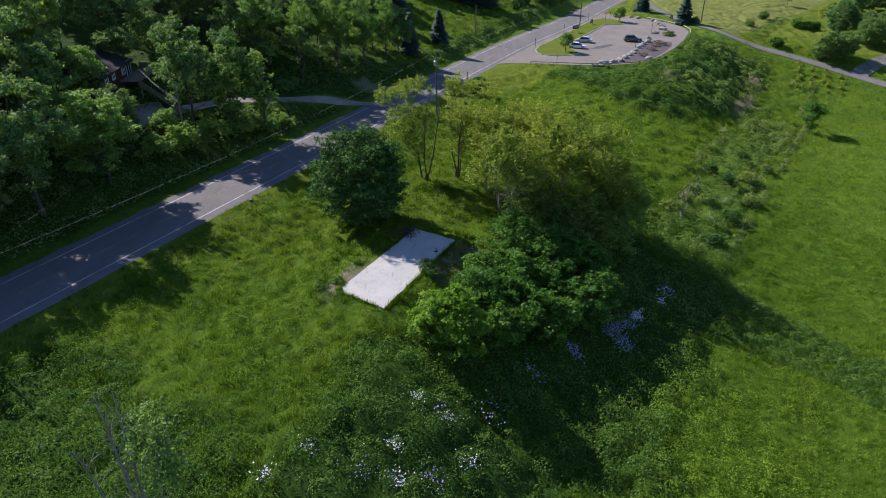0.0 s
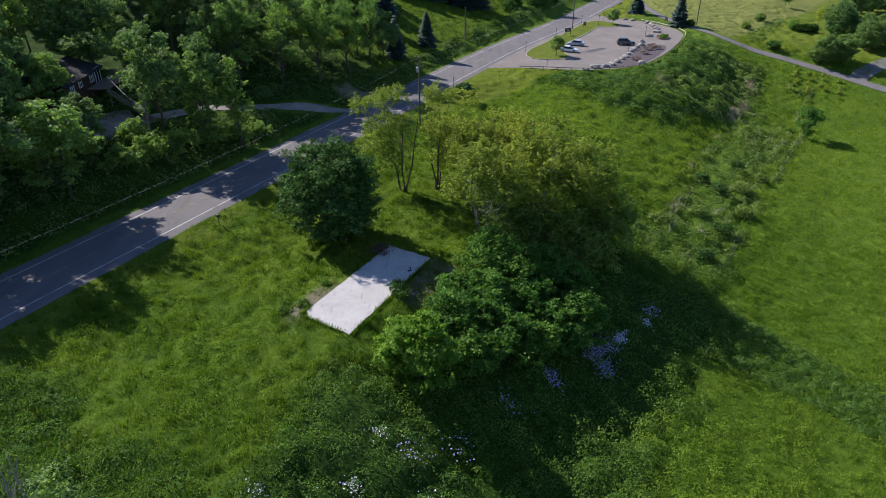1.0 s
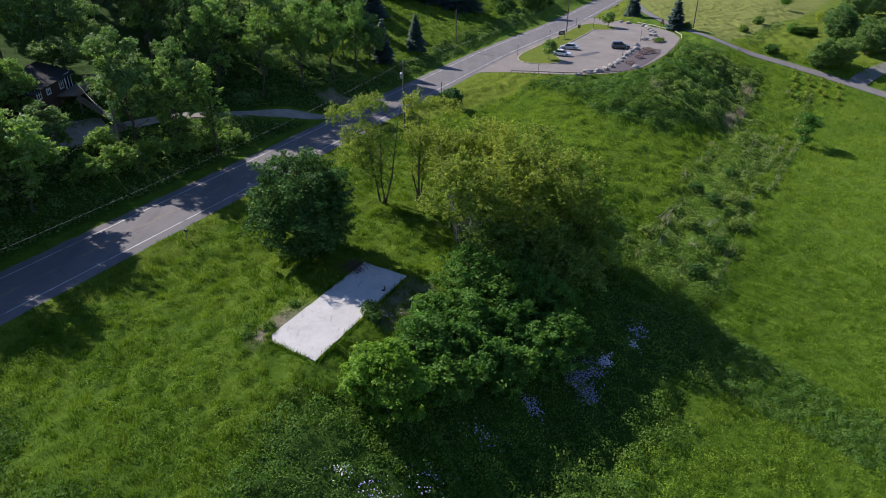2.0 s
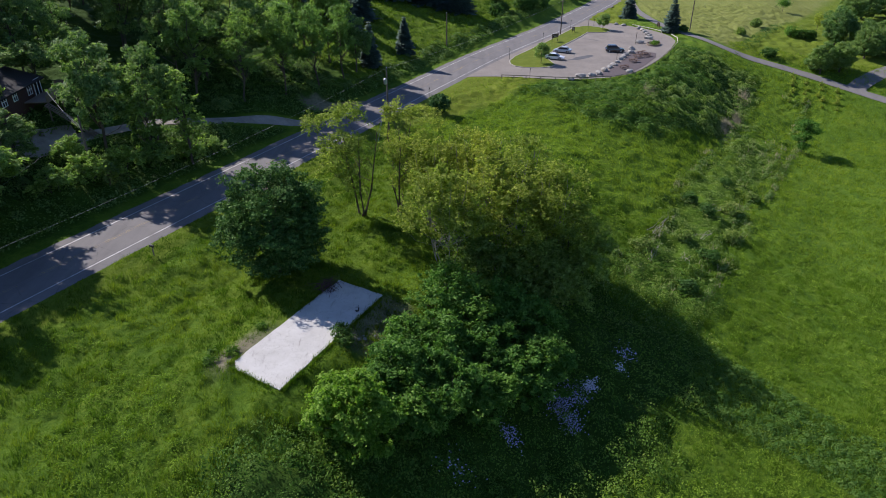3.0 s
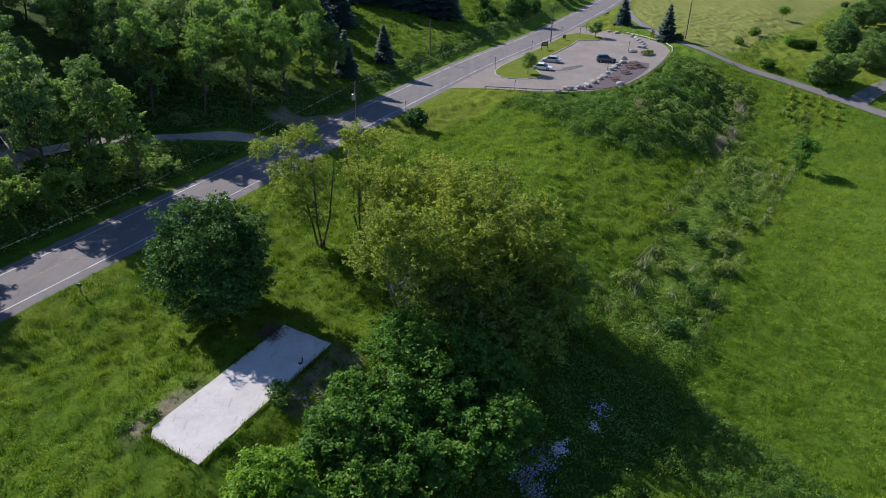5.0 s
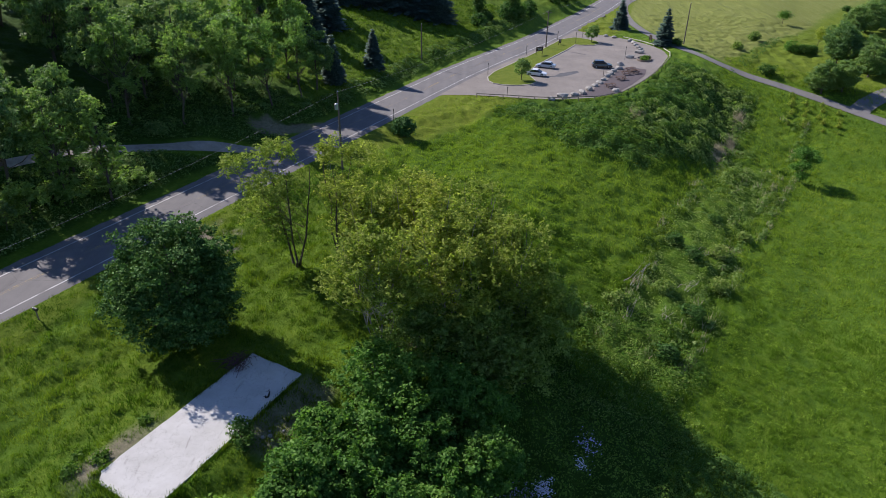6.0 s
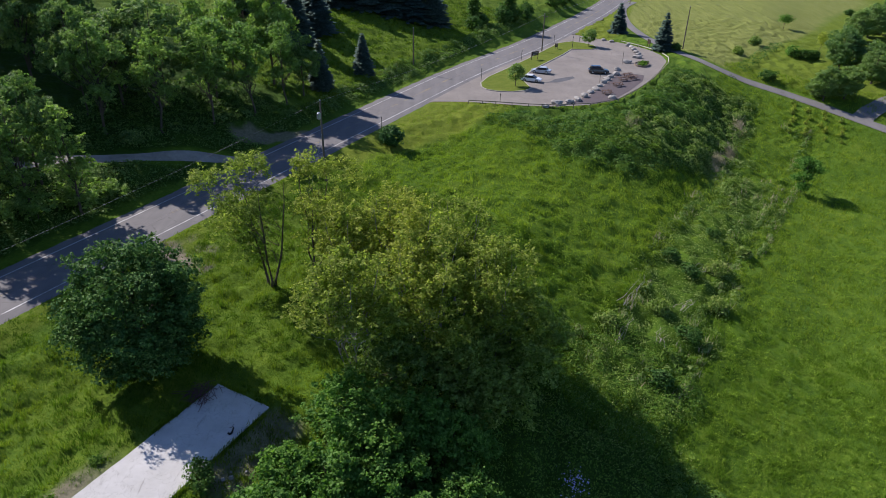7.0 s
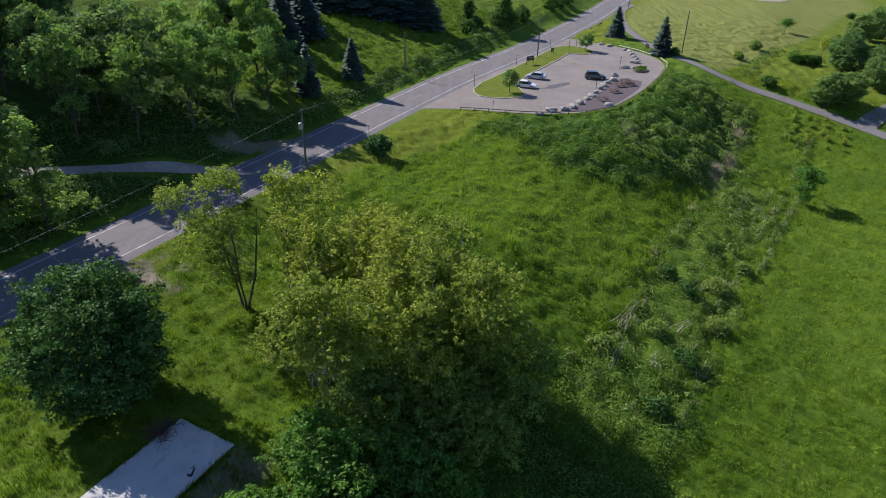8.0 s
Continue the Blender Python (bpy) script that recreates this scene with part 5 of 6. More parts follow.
P1 = Vector((-1.7, 120.6, g1(-1.7, 120.6)))
PN = Vector((-41.2, 47.4, g1(-41.2, 47.4)))
PL, PM, PF, PR = at_uv(202.4, -57.0), at_uv(167.0, -75.0), at_uv(228.6, -26.0), at_uv(296, -57.0)
PS = Vector((-38.5, 94.2, g1(-38.5, 94.2)))
utility_pole(P1, 11.9, "weathered wooden utility pole with a transformer by the road", can=True, turn=60)
utility_pole(PN, 10.6, "tall wooden utility pole beside the road verge", turn=60)
utility_pole(PL, 9.4, "leaning wooden utility pole on the car park island", 1.6, turn=60)
utility_pole(PM, 7.6, "slim wooden utility pole in the roadside meadow")
utility_pole(PF, 11.0, "bare wooden utility pole at the hay field's edge")
utility_pole(PR, 9.5, "wooden utility pole beside the distant road", 1.6, turn=60)
utility_pole(PS, 8.6, "dark wooden service pole by the gravel drive")


def wire(name, a, b, sag, label, r=0.014, mat="dark_metal"):
    a, b = Vector(a), Vector(b)
    pts = [a.lerp(b, t) - Vector((0, 0, sag * 4 * t * (1 - t))) for t in np.linspace(0, 1, 17)]
    ob = part(name, tube(bmesh.new(), pts, [r] * 17, 4), M[mat], None)
    return tagged(ob, label, "cable")


M["wire"] = plain("weathered_wire", (0.30, 0.30, 0.29), 0.7)
up = lambda h: Vector((0, 0, h))  # noqa: E731
wire("overhead_wire", P1 + up(11.9), PN + up(8.8), 1.1, "thin grey overhead wire along the road", 0.008, "wire")
wire("overhead_wire", P1 + up(11.9), PL + up(9.3), 1.0, "thin grey overhead wire along the road", 0.010, "wire")
wire("overhead_wire", PL + up(9.3), PR + up(9.3), 1.2, "thin grey overhead wire along the road", 0.010, "wire")
for d in (0.0, 0.25, 0.5):
    wire("service_cable", (-47.6, 103.6 + d, 10.6 - d), PS + up(7.4 - d), 0.5, "pale service cable slung to the house", 0.016, "wire")
wire("service_cable", PS + up(7.2), PN + up(9.0), 0.9, "pale service cable from the service pole", 0.005, "wire")
for a in (0, 1):
    wire("guy_wire", P1 + up(7.5 - a), P1 + Vector((-1.8 - 0.5 * a, -1.6, -0.1)), 0.0, "steel guy wire bracing the utility pole", 0.02, "grey_metal")


def mailbox(at, turn):
    root = empty("mailbox", pose(*at, 0, 0, turn), "dark mailbox on a timber post by the road", "mailbox")
    part("post", box(bmesh.new(), (0.11, 0.11, 1.3), (0, 0, 0.45), bevel=0.01), M["wood"], root)
    b = box(bmesh.new(), (0.52, 0.24, 0.16), (0, 0, 1.16))
    rings = []
    for x in (-0.26, 0.26):
        rings.append([b.verts.new((x, 0.12 * math.cos(a), 1.24 + 0.12 * math.sin(a))) for a in np.linspace(0, math.pi, 9)])
    for i in range(8):
        b.faces.new((rings[0][i], rings[0][i + 1], rings[1][i + 1], rings[1][i]))
    b.faces.new(rings[0]), b.faces.new(rings[1][::-1])
    part("box", b, M["dark_metal"], root)
    part("flag", box(bmesh.new(), (0.03, 0.02, 0.2), (0.1, 0.135, 1.34)), M["trim"], root)
    part("arm", box(bmesh.new(), (0.9, 0.06, 0.06), (0.1, 0, 1.06), bevel=0.005), M["wood"], root)
    return root


mailbox((-25.3, 79.2, g1(-25.3, 79.2)), 155)

# the bare forked tree at the thicket's near end
dead = empty("dead_tree", pose(-17.0, 27.0, g1(-17, 27.0)), "grey dead forked tree with one leafy side", "tree")
rd = np.random.default_rng(77)
b = bmesh.new()
for tip, r in (((-1.6, 1.0, 15.0), 0.20), ((-0.3, 0.6, 16.6), 0.24), ((-3.0, -0.2, 13.0), 0.15), ((1.4, 0.9, 14.4), 0.18), ((-2.2, 1.8, 15.4), 0.13)):
    t = Vector(tip)
    pts = [Vector((0, 0, -0.4)), t * 0.25 + Vector((0.1, 0, 0)), t * 0.6 + Vector((-0.15, 0.1, 0)), t]
    tube(b, pts, [r * 1.2, r * 0.85, r * 0.5, 0.02], 7)
    for _ in range(30):
        f = 0.4 + 0.58 * rd.random()
        s0 = t * f
        e = s0 + Vector((rd.normal() * 0.6, rd.normal() * 0.6, 0.7 + 0.8 * rd.random())) * (0.5 + 0.6 * rd.random())
        tube(b, [s0, s0.lerp(e, 0.5) + Vector((0, 0, 0.12)), e], [0.03, 0.018, 0.005], 4)
part("trunk", b, M["bark_grey"], dead)
f, _ = leaf_cloud(rd, [(0.9, 0.6, 14.0, 1.3, 1.4, 1.3), (1.5, 0.4, 12.6, 1.5, 1.5, 1.3), (1.2, 0.2, 11.0, 1.2, 1.3, 1.2)], 150, 22, 0.17, spread=0.2)
soup("crown", f, M["wood_a"], dead)

# ------------------------------------------------------------------ the car park's furniture
ISLAND = [(166.0, -57.6), (163.3, -56.2), (162.0, -54.4), (162.0, -52.1), (163.6, -49.0), (165.8, -47.2), (168.2, -46.8), (170.6, -48.6), (173.0, -50.4), (178.0, -51.8), (184.0, -52.2), (192.0, -51.8), (202.4, -51.3),
          (210.0, -51.4), (211.0, -49.0), (212.6, -46.8), (215.5, -46.0), (218.1, -47.8), (219.2, -50.9), (219.4, -54.4), (215.0, -56.8), (202.4, -57.0), (192.7, -57.2), (179.7, -57.8), (171.3, -58.3)]


def rim(bm, outline, half, low, high, closed=True):
    """A low wall along an outline of (u, v)."""
    n = len(outline)
    rows = []
    for i, p in enumerate(outline):
        a, c = outline[(i - 1) % n] if closed or i else p, outline[(i + 1) % n] if closed or i < n - 1 else p
        d = Vector((c[0] - a[0], c[1] - a[1])).normalized()
        s = Vector((-d.y, d.x)) * half
        rows.append([bm.verts.new(at_uv(p[0] + s.x * q, p[1] + s.y * q, h)) for q, h in ((-1, low), (-1, high), (1, high), (1, low))])
    for i in range(n if closed else n - 1):
        r, t = rows[i], rows[(i + 1) % n]
        for j in range(3):
            bm.faces.new((r[j], r[j + 1], t[j + 1], t[j]))
    bmesh.ops.recalc_face_normals(bm, faces=bm.faces)
    return bm


kl = Nodes("mown_lawn", 0.95, 0, 0.1)
kl.bump(kl.noise(16, 4), 0.7, 0.1)
kl.colour(kl.mix(kl.math("MULTIPLY", kl.noise(12, 4, 0.7), 0.5), kl.ramp(kl.noise(0.8, 5), [(0.3, (0.105, 0.145, 0.014)), (0.7, (0.165, 0.19, 0.026))]), (0.05, 0.085, 0.01)))
M["lawn"] = kl.m
island = tagged(polar_sheet("traffic_island", ISLAND, M["lawn"], 0.15), "mown grass island with a concrete kerb", "traffic island")
part("kerb", rim(bmesh.new(), ISLAND, 0.11, 0.0, 0.17), M["kerb"], island)
bed_line = [(203.4 + 2.4 * math.cos(a), -31.3 + 1.7 * math.sin(a)) for a in np.linspace(0, 2 * math.pi, 18)[:-1]]
bed = tagged(polar_sheet("planting_bed", bed_line, M["mulch"], 0.30), "raised oval bed of low plants with a timber edge", "planting bed")
part("edging", rim(bmesh.new(), bed_line, 0.09, 0.0, 0.46), M["timber"], bed)
low_plants, _ = leaf_cloud(np.random.default_rng(88), [(*at_uv(203.4 + 1.3 * q, -31.3 + 0.4 * (q % 2), 0.5), 0.95, 0.9, 0.35) for q in (-1, 0, 1)], 110, 14, 0.2, spread=0.16)
soup("plants", low_plants, M["weed"], bed)
mulch_line = [(160.5, -37.2), (164.0, -33.0), (170.2, -29.4), (178, -28.2), (188, -27.6), (193.5, -28.5), (193.5, -33.0), (189.6, -34.0), (178.4, -34.0), (168.7, -34.6)]
tagged(polar_sheet("mulch_strip", mulch_line, M["mulch"], 0.075), "strip of reddish mulch under the picnic tables", "mulch", kind="structure")
tagged(polar_sheet("sealed_patch", [(174.1, -46.2), (176, -45.2), (178.5, -45.0), (183.0, -42.4), (182.0, -41.4), (178.5, -42.4), (176.0, -43.6)], M["wet"], 0.05), "dark sealed patch in the worn asphalt", "asphalt patch", kind="structure")


def boulder(u, v, r, seed):
    rng = np.random.default_rng(seed)
    b = bmesh.new()
    bmesh.ops.create_icosphere(b, subdivisions=2, radius=1.0)
    sx, sy, sz = r * (0.9 + 0.5 * rng.random()), r * (0.7 + 0.3 * rng.random()), r * (0.55 + 0.25 * rng.random())
    off = Vector(rng.random(3) * 20)
    for w in b.verts:
        n = noise.noise(w.co * 1.1 + off) * 0.45
        w.co = Vector((round(w.co.x * 2.2) / 2.2 * 0.5 + w.co.x * 0.5, w.co.y, w.co.z)) * (1 + n)
        w.co = Vector((w.co.x * sx, w.co.y * sy, max(w.co.z, -0.5) * sz))
    ob = part("boulder", b, M["stone"], None)
    ob.matrix_basis = Matrix.Translation(at_uv(u, v, sz * 0.35 + 0.04)) @ pose(0, 0, 0, 0, 0, rng.random() * 360)
    return tagged(ob, "pale limestone boulder edging the car park", "boulder", "car park boulders")


for i, (u, v, r) in enumerate(((160.4, -38.3, 0.85), (162.6, -36.5, 0.75), (165.2, -35.6, 0.65), (168.6, -35.1, 0.7), (172.3, -35.0, 0.6), (175.0, -34.7, 0.6), (178.1, -34.7, 0.6), (181.7, -34.8, 0.6), (184.4, -34.8, 0.65), (187.1, -34.6, 0.6), (190.2, -34.1, 0.7), (194.4, -35.0, 0.7), (203.4, -35.0, 0.75),
                               (223.2, -39.6, 0.6), (221.6, -38.4, 0.6), (219.0, -37.0, 0.65), (216.1, -35.7, 0.6), (213.6, -34.6, 0.6), (210.4, -34.2, 0.7), (226.6, -47.4, 0.6), (225.8, -45.0, 0.6), (157.6, -39.6, 0.55), (170.6, -29.9, 0.8))):
    boulder(u, v, r * 1.2, 300 + i)


def picnic_table(at, turn):
    root = empty("picnic_table", pose(*at, 0, 0, turn), "brown timber picnic table on the mulch", "picnic table", "picnic tables")
    for i in range(4):
        part("plank", box(bmesh.new(), (2.2, 0.17, 0.045), (0, -0.285 + 0.19 * i, 0.75), bevel=0.008), M["table"], root)
    for s in (-1, 1):
        part("bench", box(bmesh.new(), (2.2, 0.28, 0.045), (0, s * 0.75, 0.45), bevel=0.008), M["table"], root)
        b = bmesh.new()
        for q in (-1, 1):
            box(b, (0.05, 0.1, 0.92), (s * 0.75, q * 0.46, 0.37), (q * -32, 0, 0))
        box(b, (0.05, 1.6, 0.09), (s * 0.75, 0, 0.40))
        part("leg_frame", b, M["table"], root)
    return root


first = picnic_table(at_uv(173.3, -31.8, 0.07), 20)
for u, v, t in ((180.7, -31.4, 24), (186.1, -31.6, 15), (190.3, -31.5, 30), (188.4, -30.0, 20)):
    copy_thing(first, Matrix.Translation(at_uv(u, v, 0.07)) @ pose(0, 0, 0, 0, 0, t))


def marker_post(u, v, h):
    ob = part("marker_post", box(tube(bmesh.new(), [(0, 0, -0.2), (0, 0, h)], [0.05, 0.045], 6), (0.13, 0.02, 0.3), (0.05, 0, h - 0.2)), M["dark_metal"], None)
    ob.matrix_basis = Matrix.Translation(at_uv(u, v))
    return tagged(ob, "thin dark marker post by the tarmac", "post", "marker posts")


for u, v, h in ((168.4, -58.6, 2.6), (191.5, -58.3, 2.3), (213.9, -57.7, 2.3), (212.1, -51.9, 3.0), (220.6, -52.6, 2.0), (154.3, -48.0, 2.1), (201.1, -35.6, 3.2), (181.3, -35.6, 2.2), (128.4, -59.2, 2.6)):
    marker_post(u, v, h)


def board_sign(u, v, w, h, z, label, turn):
    root = empty("notice_sign", Matrix.Translation(at_uv(u, v, 0.12)) @ pose(0, 0, 0, 0, 0, turn), label, "sign")
    for s in (-1, 1):
        part("post", box(bmesh.new(), (0.11, 0.11, z + h + 0.1), (s * w * 0.45, 0, (z + h + 0.1) / 2 - 0.05), bevel=0.01), M["sign_brown"], root)
    part("board", box(bmesh.new(), (w, 0.06, h), (0, -0.06, z + h / 2), bevel=0.01), M["sign_brown"], root)
    b = bmesh.new()
    for i in range(2):
        box(b, (w * (0.7 - 0.2 * i), 0.012, h * 0.14), (0, -0.096, z + h * (0.66 - 0.3 * i)))
    part("lettering", b, M["kerb"], root)
    return root


board_sign(192.9, -55.4, 2.1, 1.0, 1.0, "dark brown notice board on two posts in the grass", 30)
board_sign(207.6, -54.9, 0.8, 0.9, 0.5, "small dark brown sign in the grass island", 30)
board_sign(224.4, -34.4, 1.5, 1.2, 0.9, "dark information kiosk beside the lane", 100)


def rail_fence(line, label, mat, posts=True, height=0.55):
    root = empty("rail_fence", Matrix.Identity(4), label, "fence")
    pts = [at_uv(u, v) for u, v in line]
    total = 0
    for a, b in zip(pts, pts[1:]):
        part("rail", tube(bmesh.new(), [a + up(height), b + up(height)], [0.09, 0.09], 7), M[mat], root)
        n = max(1, int((b - a).length / 2.4))
        for i in range(n):
            p = a.lerp(b, i / n)
            q = tube(bmesh.new(), [(0, 0, -0.3), (0, 0, height + 0.1)], [0.09, 0.085], 7)
            ob = part("post", q, M[mat], root)
            ob.location = p
    return root


M["pale_rail"] = plain("bleached_rail", (0.48, 0.45, 0.38), 0.85, vary=0.2, scale=5)
rail_fence([(151.5, -53.5), (153.6, -48.6), (155.8, -42.6), (158.3, -37.6), (163.0, -32.3)], "low weathered timber rail fence along the car park", "wood")
rail_fence([(163.0, -32.3), (169.8, -28.4), (176, -27.2), (182.5, -26.5), (191, -25.9), (201.5, -25.8), (209, -26.0)], "low weathered timber rail along the terrace edge", "wood", height=0.4)
rail_fence([(209.0, -26.0), (214.0, -27.0), (218.0, -29.4)], "bleached timber rail at the bend of the car park", "pale_rail", height=0.5)
rail_fence([(221.0, -32.6), (224.0, -37.0), (226.4, -42.4)], "bleached timber rail behind the boulders", "pale_rail", height=0.5)


def car(at, turn, paint, label, suv=False):
    L, W, H = (4.75, 1.88, 1.72) if suv else (4.6, 1.8, 1.45)
    root = empty("car", pose(*at, 0, 0, turn), label, "car", "parked cars")
    k = Nodes("paint_" + ("dark" if suv else "pale"), 0.25, 0.0, 0.6)
    k.b.inputs["Coat Weight"].default_value = 0.6
    k.colour(paint)
    belt = 0.98 if suv else 0.88

    def loft(stations):
        """Closed hull through cross-sections (x, half width low, half width high, z low, z high)."""
        b = bmesh.new()
        rings = []
        for x, wl, wh, zl, zh in stations:
            m = (zl + zh) / 2
            rings.append([b.verts.new((x, s * w, z)) for s, w, z in ((-1, wl, zl), (-1, max(wl, wh) * 1.02, m), (-1, wh, zh), (1, wh, zh), (1, max(wl, wh) * 1.02, m), (1, wl, zl))])
        for r, t in zip(rings, rings[1:]):
            for j in range(6):
                b.faces.new((r[j], r[(j + 1) % 6], t[(j + 1) % 6], t[j]))
        b.faces.new(rings[0][::-1]), b.faces.new(rings[-1])
        bmesh.ops.recalc_face_normals(b, faces=b.faces)
        return b
    h = L / 2
    w = W / 2
    body = part("body", loft([(-h, w * 0.8, w * 0.8, 0.38, belt - 0.12), (-h + 0.12, w * 0.93, w * 0.9, 0.28, belt), (-0.8, w, w * 0.95, 0.24, belt + 0.02), (0.75, w, w * 0.95, 0.24, belt), (h - 0.5, w * 0.97, w * 0.88, 0.26, belt - 0.12), (h - 0.08, w * 0.88, w * 0.78, 0.32, belt - 0.26), (h, w * 0.75, w * 0.7, 0.4, belt - 0.34)]), k.m, root)
    back = -h + (0.25 if suv else 0.75)
    part("windows", loft([(back, w * 0.86, w * 0.8, belt - 0.05, belt + 0.02), (back + 0.4, w * 0.87, w * 0.72, belt - 0.05, H - 0.08), (0.2, w * 0.87, w * 0.74, belt - 0.05, H - 0.05), (1.15, w * 0.86, w * 0.78, belt - 0.05, belt + 0.02)]), M["pane"], root)
    part("roof", loft([(back + 0.32, w * 0.73, w * 0.68, H - 0.12, H - 0.05), (back + 0.6, w * 0.75, w * 0.7, H - 0.1, H), (0.0, w * 0.75, w * 0.7, H - 0.09, H), (0.3, w * 0.74, w * 0.68, H - 0.13, H - 0.05)]), k.m, root)
    for sx in (-1, 1):
        for sy in (-1, 1):
            b = bmesh.new()
            bmesh.ops.create_cone(b, cap_ends=True, segments=18, radius1=0.34, radius2=0.34, depth=0.22, matrix=pose(sx * L * 0.3, sy * (w - 0.1), 0.34, 90))
            wheel = part("wheel", b, M["rubber"], root)
            b = bmesh.new()
            bmesh.ops.create_cone(b, cap_ends=True, segments=14, radius1=0.21, radius2=0.2, depth=0.24, matrix=pose(sx * L * 0.3, sy * (w - 0.095), 0.34, 90))
            part("rim", b, M["grey_metal"], wheel)
    for sy in (-1, 1):
        part("headlight", box(bmesh.new(), (0.2, 0.36, 0.13), (h - 0.12, sy * w * 0.62, belt - 0.33), (0, 0, -sy * 14), 0.02), M["trim"], root)
        part("tail_light", box(bmesh.new(), (0.1, 0.3, 0.2), (-h + 0.04, sy * w * 0.68, belt - 0.18), bevel=0.02), M["tail"], root)
    return root


M["tail"] = plain("red_lens", (0.25, 0.02, 0.02), 0.3)
road_turn = math.degrees(math.atan2(SU, CU))
car(at_uv(173.7, -48.9, 0.05), road_turn - 82, (0.72, 0.73, 0.74), "white saloon car parked nose out beside the island")
car(at_uv(181.8, -49.6, 0.05), road_turn + 98, (0.42, 0.45, 0.49), "silver hatchback parked beside the grass island")
car(at_uv(189.4, -38.2, 0.05), road_turn - 66, (0.012, 0.014, 0.018), "black estate vehicle parked across the car park", True)

# small trees on the island
for i, (u, v, h, lean) in enumerate(((167.6, -50.2, 4.6, 0), (216.2, -48.6, 4.2, 0))):
    tree("ornamental_tree", at_uv(u, v, 0.15), "small young ornamental tree on the grass island", [(0, 0, h * 0.62, 1.9, 1.9, 1.5), (0.3, 0.2, h * 0.82, 1.2, 1.2, 0.9)], 110, 22, 0.26, "wood_a", top=h * 0.8, base_r=0.09, limbs=10, seed=330 + i, group="island trees", spread=0.25)

# ------------------------------------------------------------------ beyond the lane
x, y = 118.4, 209.5
oak = tree("field_tree", (x, y, g1(x, y)), "dense round grey-green tree beyond the lane", [(0, 0, 6.2, 4.6, 4.6, 4.6), (1.2, -1.0, 4.0, 4.4, 4.4, 3.2)], 900, 28, 0.34, "wood_a", top=8.5, base_r=0.3, limbs=18, seed=345, group="trees beyond the lane", spread=0.26, shell=0.55, split=190, bough=1.0, low=-0.95, three=True)
for i, (x, y, s) in enumerate(((124.5, 205.5, 0.9), (121.5, 198.5, 0.8), (128.5, 199.5, 1.0), (105.2, 188.2, 0.72), (110.5, 189.0, 0.8), (146, 252, 0.9), (153, 259, 0.95), (160, 264, 1.0), (166, 258, 1.0), (174, 270, 1.0), (136, 205, 1.0))):
    copy_thing(oak, pose(x, y, g1(x, y), 0, 0, 53 * i) @ Matrix.Diagonal((s, s, s * (0.9 + 0.05 * (i % 4)), 1)))
tagged(path_strip("side_lane", [(110.5, 180.0), (116.0, 184.5), (124.0, 189.5), (140.0, 197.0)], 2.2, M["lane"], 0.13), "short asphalt side lane under the trees", "lane", kind="structure")
tagged(polar_sheet("gravel_clearing", [(346, -17), (350, -10), (357, -7), (364, -9), (366, -14), (358, -19)], M["gravel"], 0.12), "pale gravel clearing in the far field", "gravel patch", kind="structure")
# rows of small planted saplings on the field's upper edge
plant = bush("planted_sapling", (92.0, 174.5, g1(92, 174.5)), "small pale green sapling in a planted row", [(0, 0, 0.6, 0.4, 0.4, 0.5)], 16, 14, 0.2, "locust", 481, "planted saplings", "sapling", spread=0.2)
rp = np.random.default_rng(19)
for r in range(4):
    for c in range(6):
        if r == c == 0:
            continue
        x, y = 92.0 + 3.3 * r + 1.1 * c + rp.normal() * 0.3, 174.5 - 1.2 * r + 2.4 * c + rp.normal() * 0.4
        s = 0.7 + 0.6 * rp.random()
        if float(from_drive(np.array([x]), np.array([y]), LANE)[0]) > 3.2:
            copy_thing(plant, pose(x, y, g1(x, y) - 0.05, 0, 0, 360 * rp.random()) @ Matrix.Diagonal((s, s, s, 1)))
for i, (x, y, r, lf) in enumerate(((103.2, 228.2, 1.5, "bramble"), (95.0, 197.2, 1.9, "bush"), (110.5, 219.0, 1.9, "elder"), (113.5, 218.0, 1.6, "bush"), (116.2, 219.0, 1.4, "bush"), (93.4, 214.8, 1.2, "bramble"), (76.2, 214.0, 1.2, "bush"), (168, 300, 1.3, "bush"))):
    bush("lane_shrub", (x, y, g1(x, y)), "rounded green shrub in the meadow beyond the lane", [(0, 0, r * 0.75, r, r, r * 0.8), (r * 0.4, 0.2, r * 0.5, r * 0.7, r * 0.7, r * 0.5)], 70, 22, 0.34, lf, 400 + i, "meadow shrubs", shell=0.6, spread=0.3)
x, y = 124.6, 258.0
tree("meadow_tree", (x, y, g1(x, y)), "tiny lone tree on the mown hay field", [(0, 0, 3.0, 1.5, 1.5, 1.1)], 70, 20, 0.3, "elder", top=3.4, base_r=0.08, limbs=8, seed=431)
x, y = 121.0, 225.5
tree("meadow_tree", (x, y, g1(x, y)), "thin yellow-green sapling in the meadow", [(0, 0, 4.4, 1.4, 1.4, 1.7)], 60, 18, 0.26, "locust", top=5.4, base_r=0.07, limbs=9, seed=432, spread=0.3)
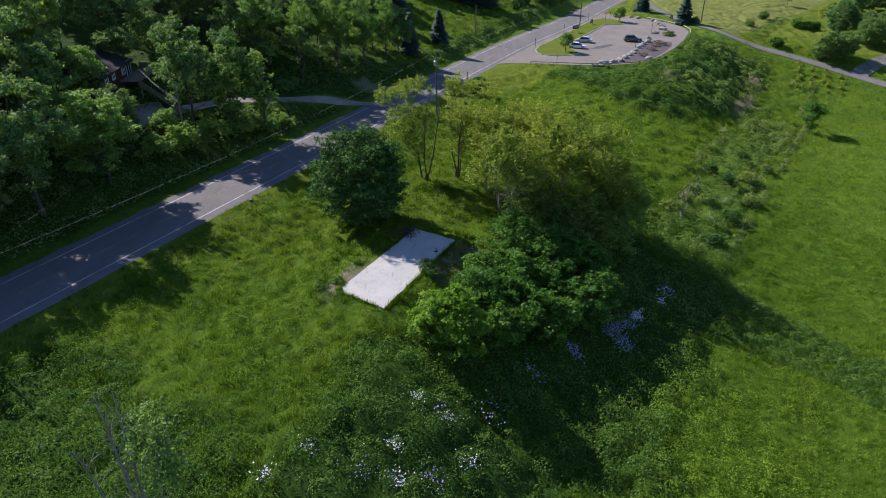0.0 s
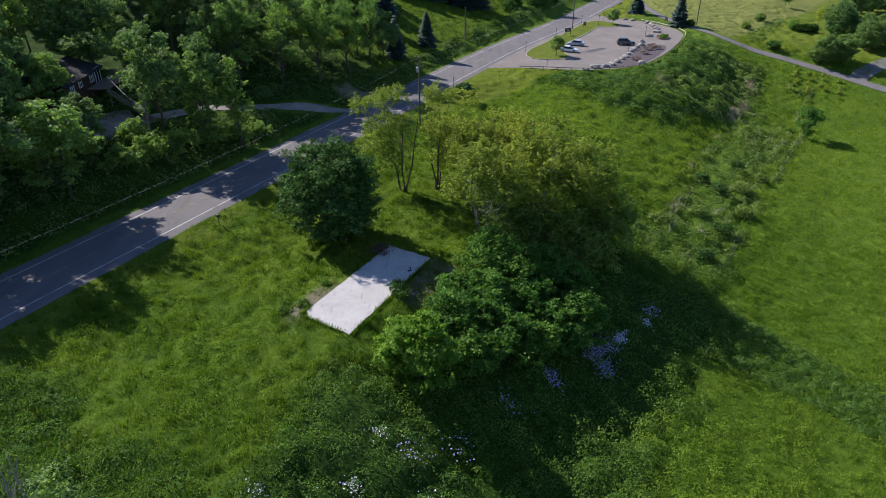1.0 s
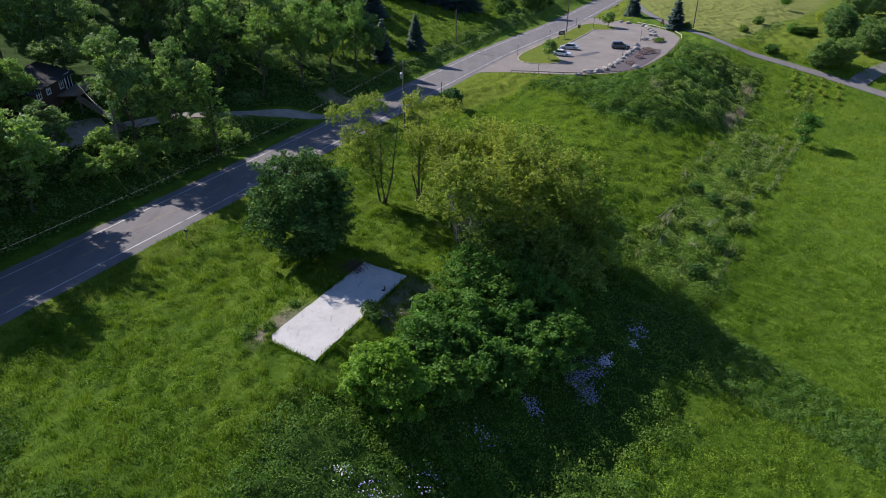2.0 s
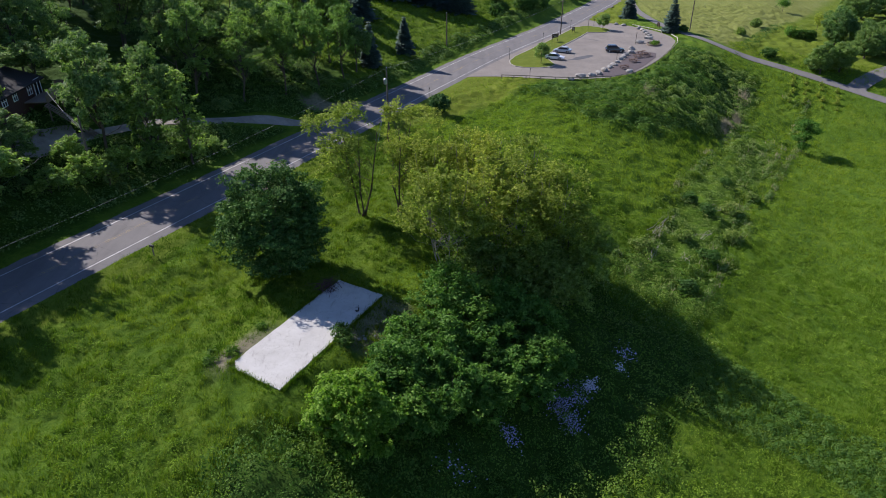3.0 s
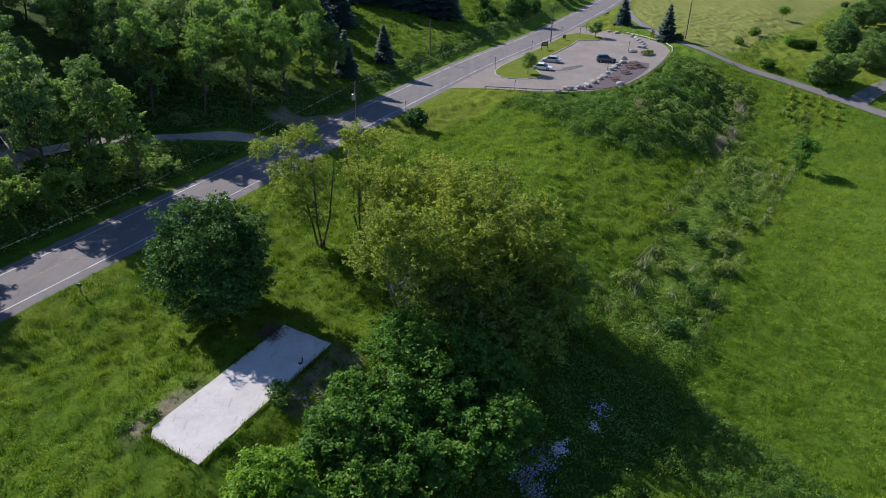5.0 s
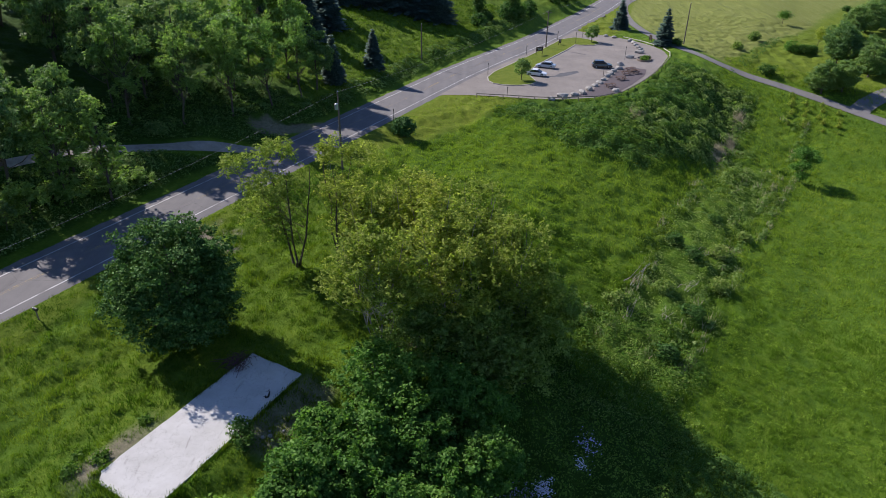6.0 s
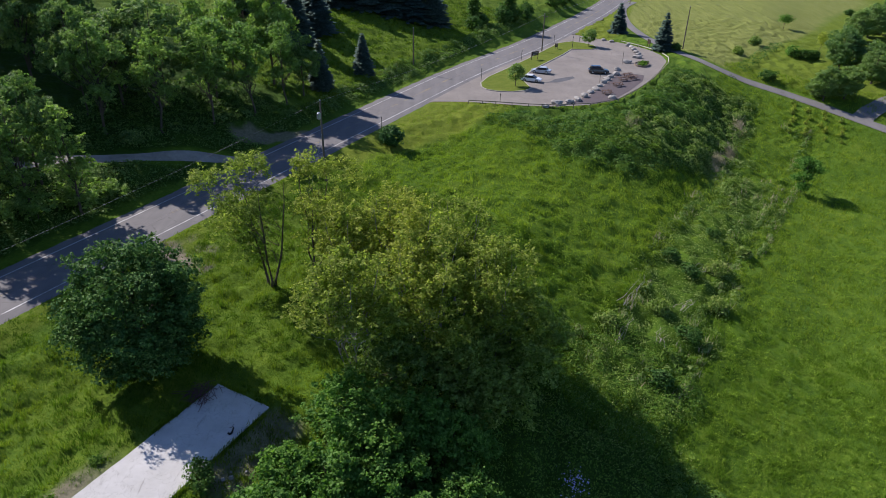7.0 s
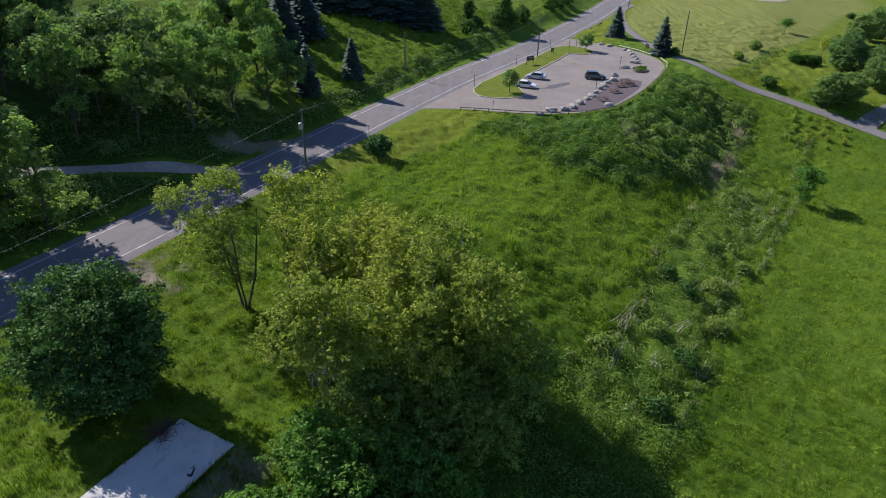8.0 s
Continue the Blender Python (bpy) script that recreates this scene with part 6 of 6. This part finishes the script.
# dark shrubs where the far meadow meets the road
for i, (u, v, r) in enumerate(((219.3, -75.4, 2.6), (222.5, -76.0, 3.2), (226.0, -75.4, 2.4), (231.0, -73.6, 1.8), (236, -75, 2.0), (205, -78, 1.8), (212, -79, 1.6), (258, -74, 2.6), (266, -74, 2.6), (275, -74.5, 2.8))):
    bush("roadside_shrub", at_uv(u, v), "dark dense shrub at the far roadside", [(0, 0, r * 0.8, r, r, r), (r * 0.4, 0, r * 0.5, r * 0.8, r * 0.8, r * 0.6)], 80, 22, 0.42, "bush", 440 + i, "far roadside shrubs", shell=0.6, spread=0.4)
for i, (x, y, h) in enumerate(((32.5, 232.5, 9.0), (22.0, 226.0, 7.0))):
    tree("slim_tree", (x, y, g1(x, y)), "slim upright dark tree by the far meadow", [(0, 0, h * 0.55, 1.1, 1.1, h * 0.42)], 120, 20, 0.4, "bush", top=h * 0.8, base_r=0.12, limbs=10, seed=460 + i, group="far meadow trees")

x, y = -30.0, 121.5
bush("wood_shrub", (x, y, g1(x, y)), "dense shaded shrub at the wood's foot", [(0, 0, 1.0, 1.3, 1.3, 1.0), (0.7, 0.4, 0.7, 1.0, 1.0, 0.7)], 90, 20, 0.28, "wood_a", 470, shell=0.6, spread=0.36)

# rubble at the slab, and the black bent pipe that lies on it
for i, (x, y, r) in enumerate(((0.3, 66.6, 0.26), (0.8, 67.0, 0.2), (-0.2, 66.2, 0.22), (1.2, 67.5, 0.18), (0.1, 67.2, 0.16))):
    ob = part("rubble_stone", bmesh.new(), M["stone"], None)
    b = bmesh.new()
    bmesh.ops.create_icosphere(b, subdivisions=1, radius=r)
    for w in b.verts:
        w.co *= 0.75 + 0.5 * noise.noise(w.co * 4 + Vector((i * 3, 0, 0)))
        w.co.z *= 0.7
    b.to_mesh(ob.data)
    b.free()
    ob.location = (x, y, float(ground(np.array([x]), np.array([y]))[0]) + r * 0.3)
    tagged(ob, "broken grey concrete rubble beside the slab", "rubble", "slab rubble")
hx, hy = -0.86, 70.76
hz = float(slab_top(*to_uv(hx, hy)))
hook = empty("bent_pipe", pose(hx, hy, hz, 0, 0, 25), "black bent pipe with a thin looped cable on the slab", "pipe")
part("pipe", tube(bmesh.new(), [(0.28, 0.55, 0.07), (0.1, 0.1, 0.08), (0.0, -0.12, 0.09), (-0.16, -0.16, 0.09), (-0.24, -0.02, 0.09), (-0.18, 0.1, 0.09)], [0.05, 0.06, 0.075, 0.08, 0.07, 0.05], 8), M["rubber"], hook)
part("cable", tube(bmesh.new(), [(-0.2, 0.0, 0.03), (-0.7, 0.35, 0.03), (-0.85, 0.8, 0.03), (-0.4, 0.75, 0.03), (0.1, 0.6, 0.03), (0.35, 0.9, 0.03)], [0.022] * 6, 5), M["rubber"], hook)

# pale fallen branches among the brambles
M["dry"] = plain("bleached_branch", (0.30, 0.27, 0.21), 0.95, vary=0.3, scale=6, bump=0.5)
for i, (x, y, dx, dy) in enumerate(((38.8, 100.2, 3.6, 6.0), (36.2, 93.4, 2.6, 4.4), (46.5, 101.5, 2.2, 3.0), (41.5, 94.0, 1.2, 2.8), (52.0, 112.0, 2.0, 2.4))):
    rng = np.random.default_rng(600 + i)
    b = bmesh.new()
    for q in range(5):
        ox, oy = rng.normal() * 0.35, rng.normal() * 0.35
        pts = []
        for t in (0, 0.35, 0.7, 1.0):
            px, py = x + ox + dx * t + rng.normal() * 0.2, y + oy + dy * t + rng.normal() * 0.2
            pts.append((px, py, float(ground(np.array([px]), np.array([py]))[0]) + 0.55 + 0.3 * rng.random()))
        tube(b, pts, [0.04, 0.035, 0.025, 0.01], 5)
    tagged(part("fallen_branch", b, M["dry"], None), "bleached dry branches fallen in the brambles", "branch", "fallen branches")

# a heap of dark cut brush under the maple
M["twig"] = plain("dark_twigs", (0.10, 0.055, 0.055), 0.95, vary=0.4, scale=6)
rq = np.random.default_rng(91)
x0, y0 = -4.6, 74.6
b = bmesh.new()
for _ in range(70):
    p = Vector((x0 + rq.normal() * 0.7, y0 + rq.normal() * 0.6, g1(x0, y0) + 0.1 + 0.6 * rq.random()))
    d = Vector((rq.normal(), rq.normal(), 0.5 * rq.random())).normalized() * (0.5 + 0.6 * rq.random())
    tube(b, [p - d, p + Vector((0, 0, 0.1)), p + d], [0.02, 0.025, 0.008], 4)
tagged(part("brush_heap", b, M["twig"], None), "dark reddish heap of cut twigs under the maple", "brush heap")
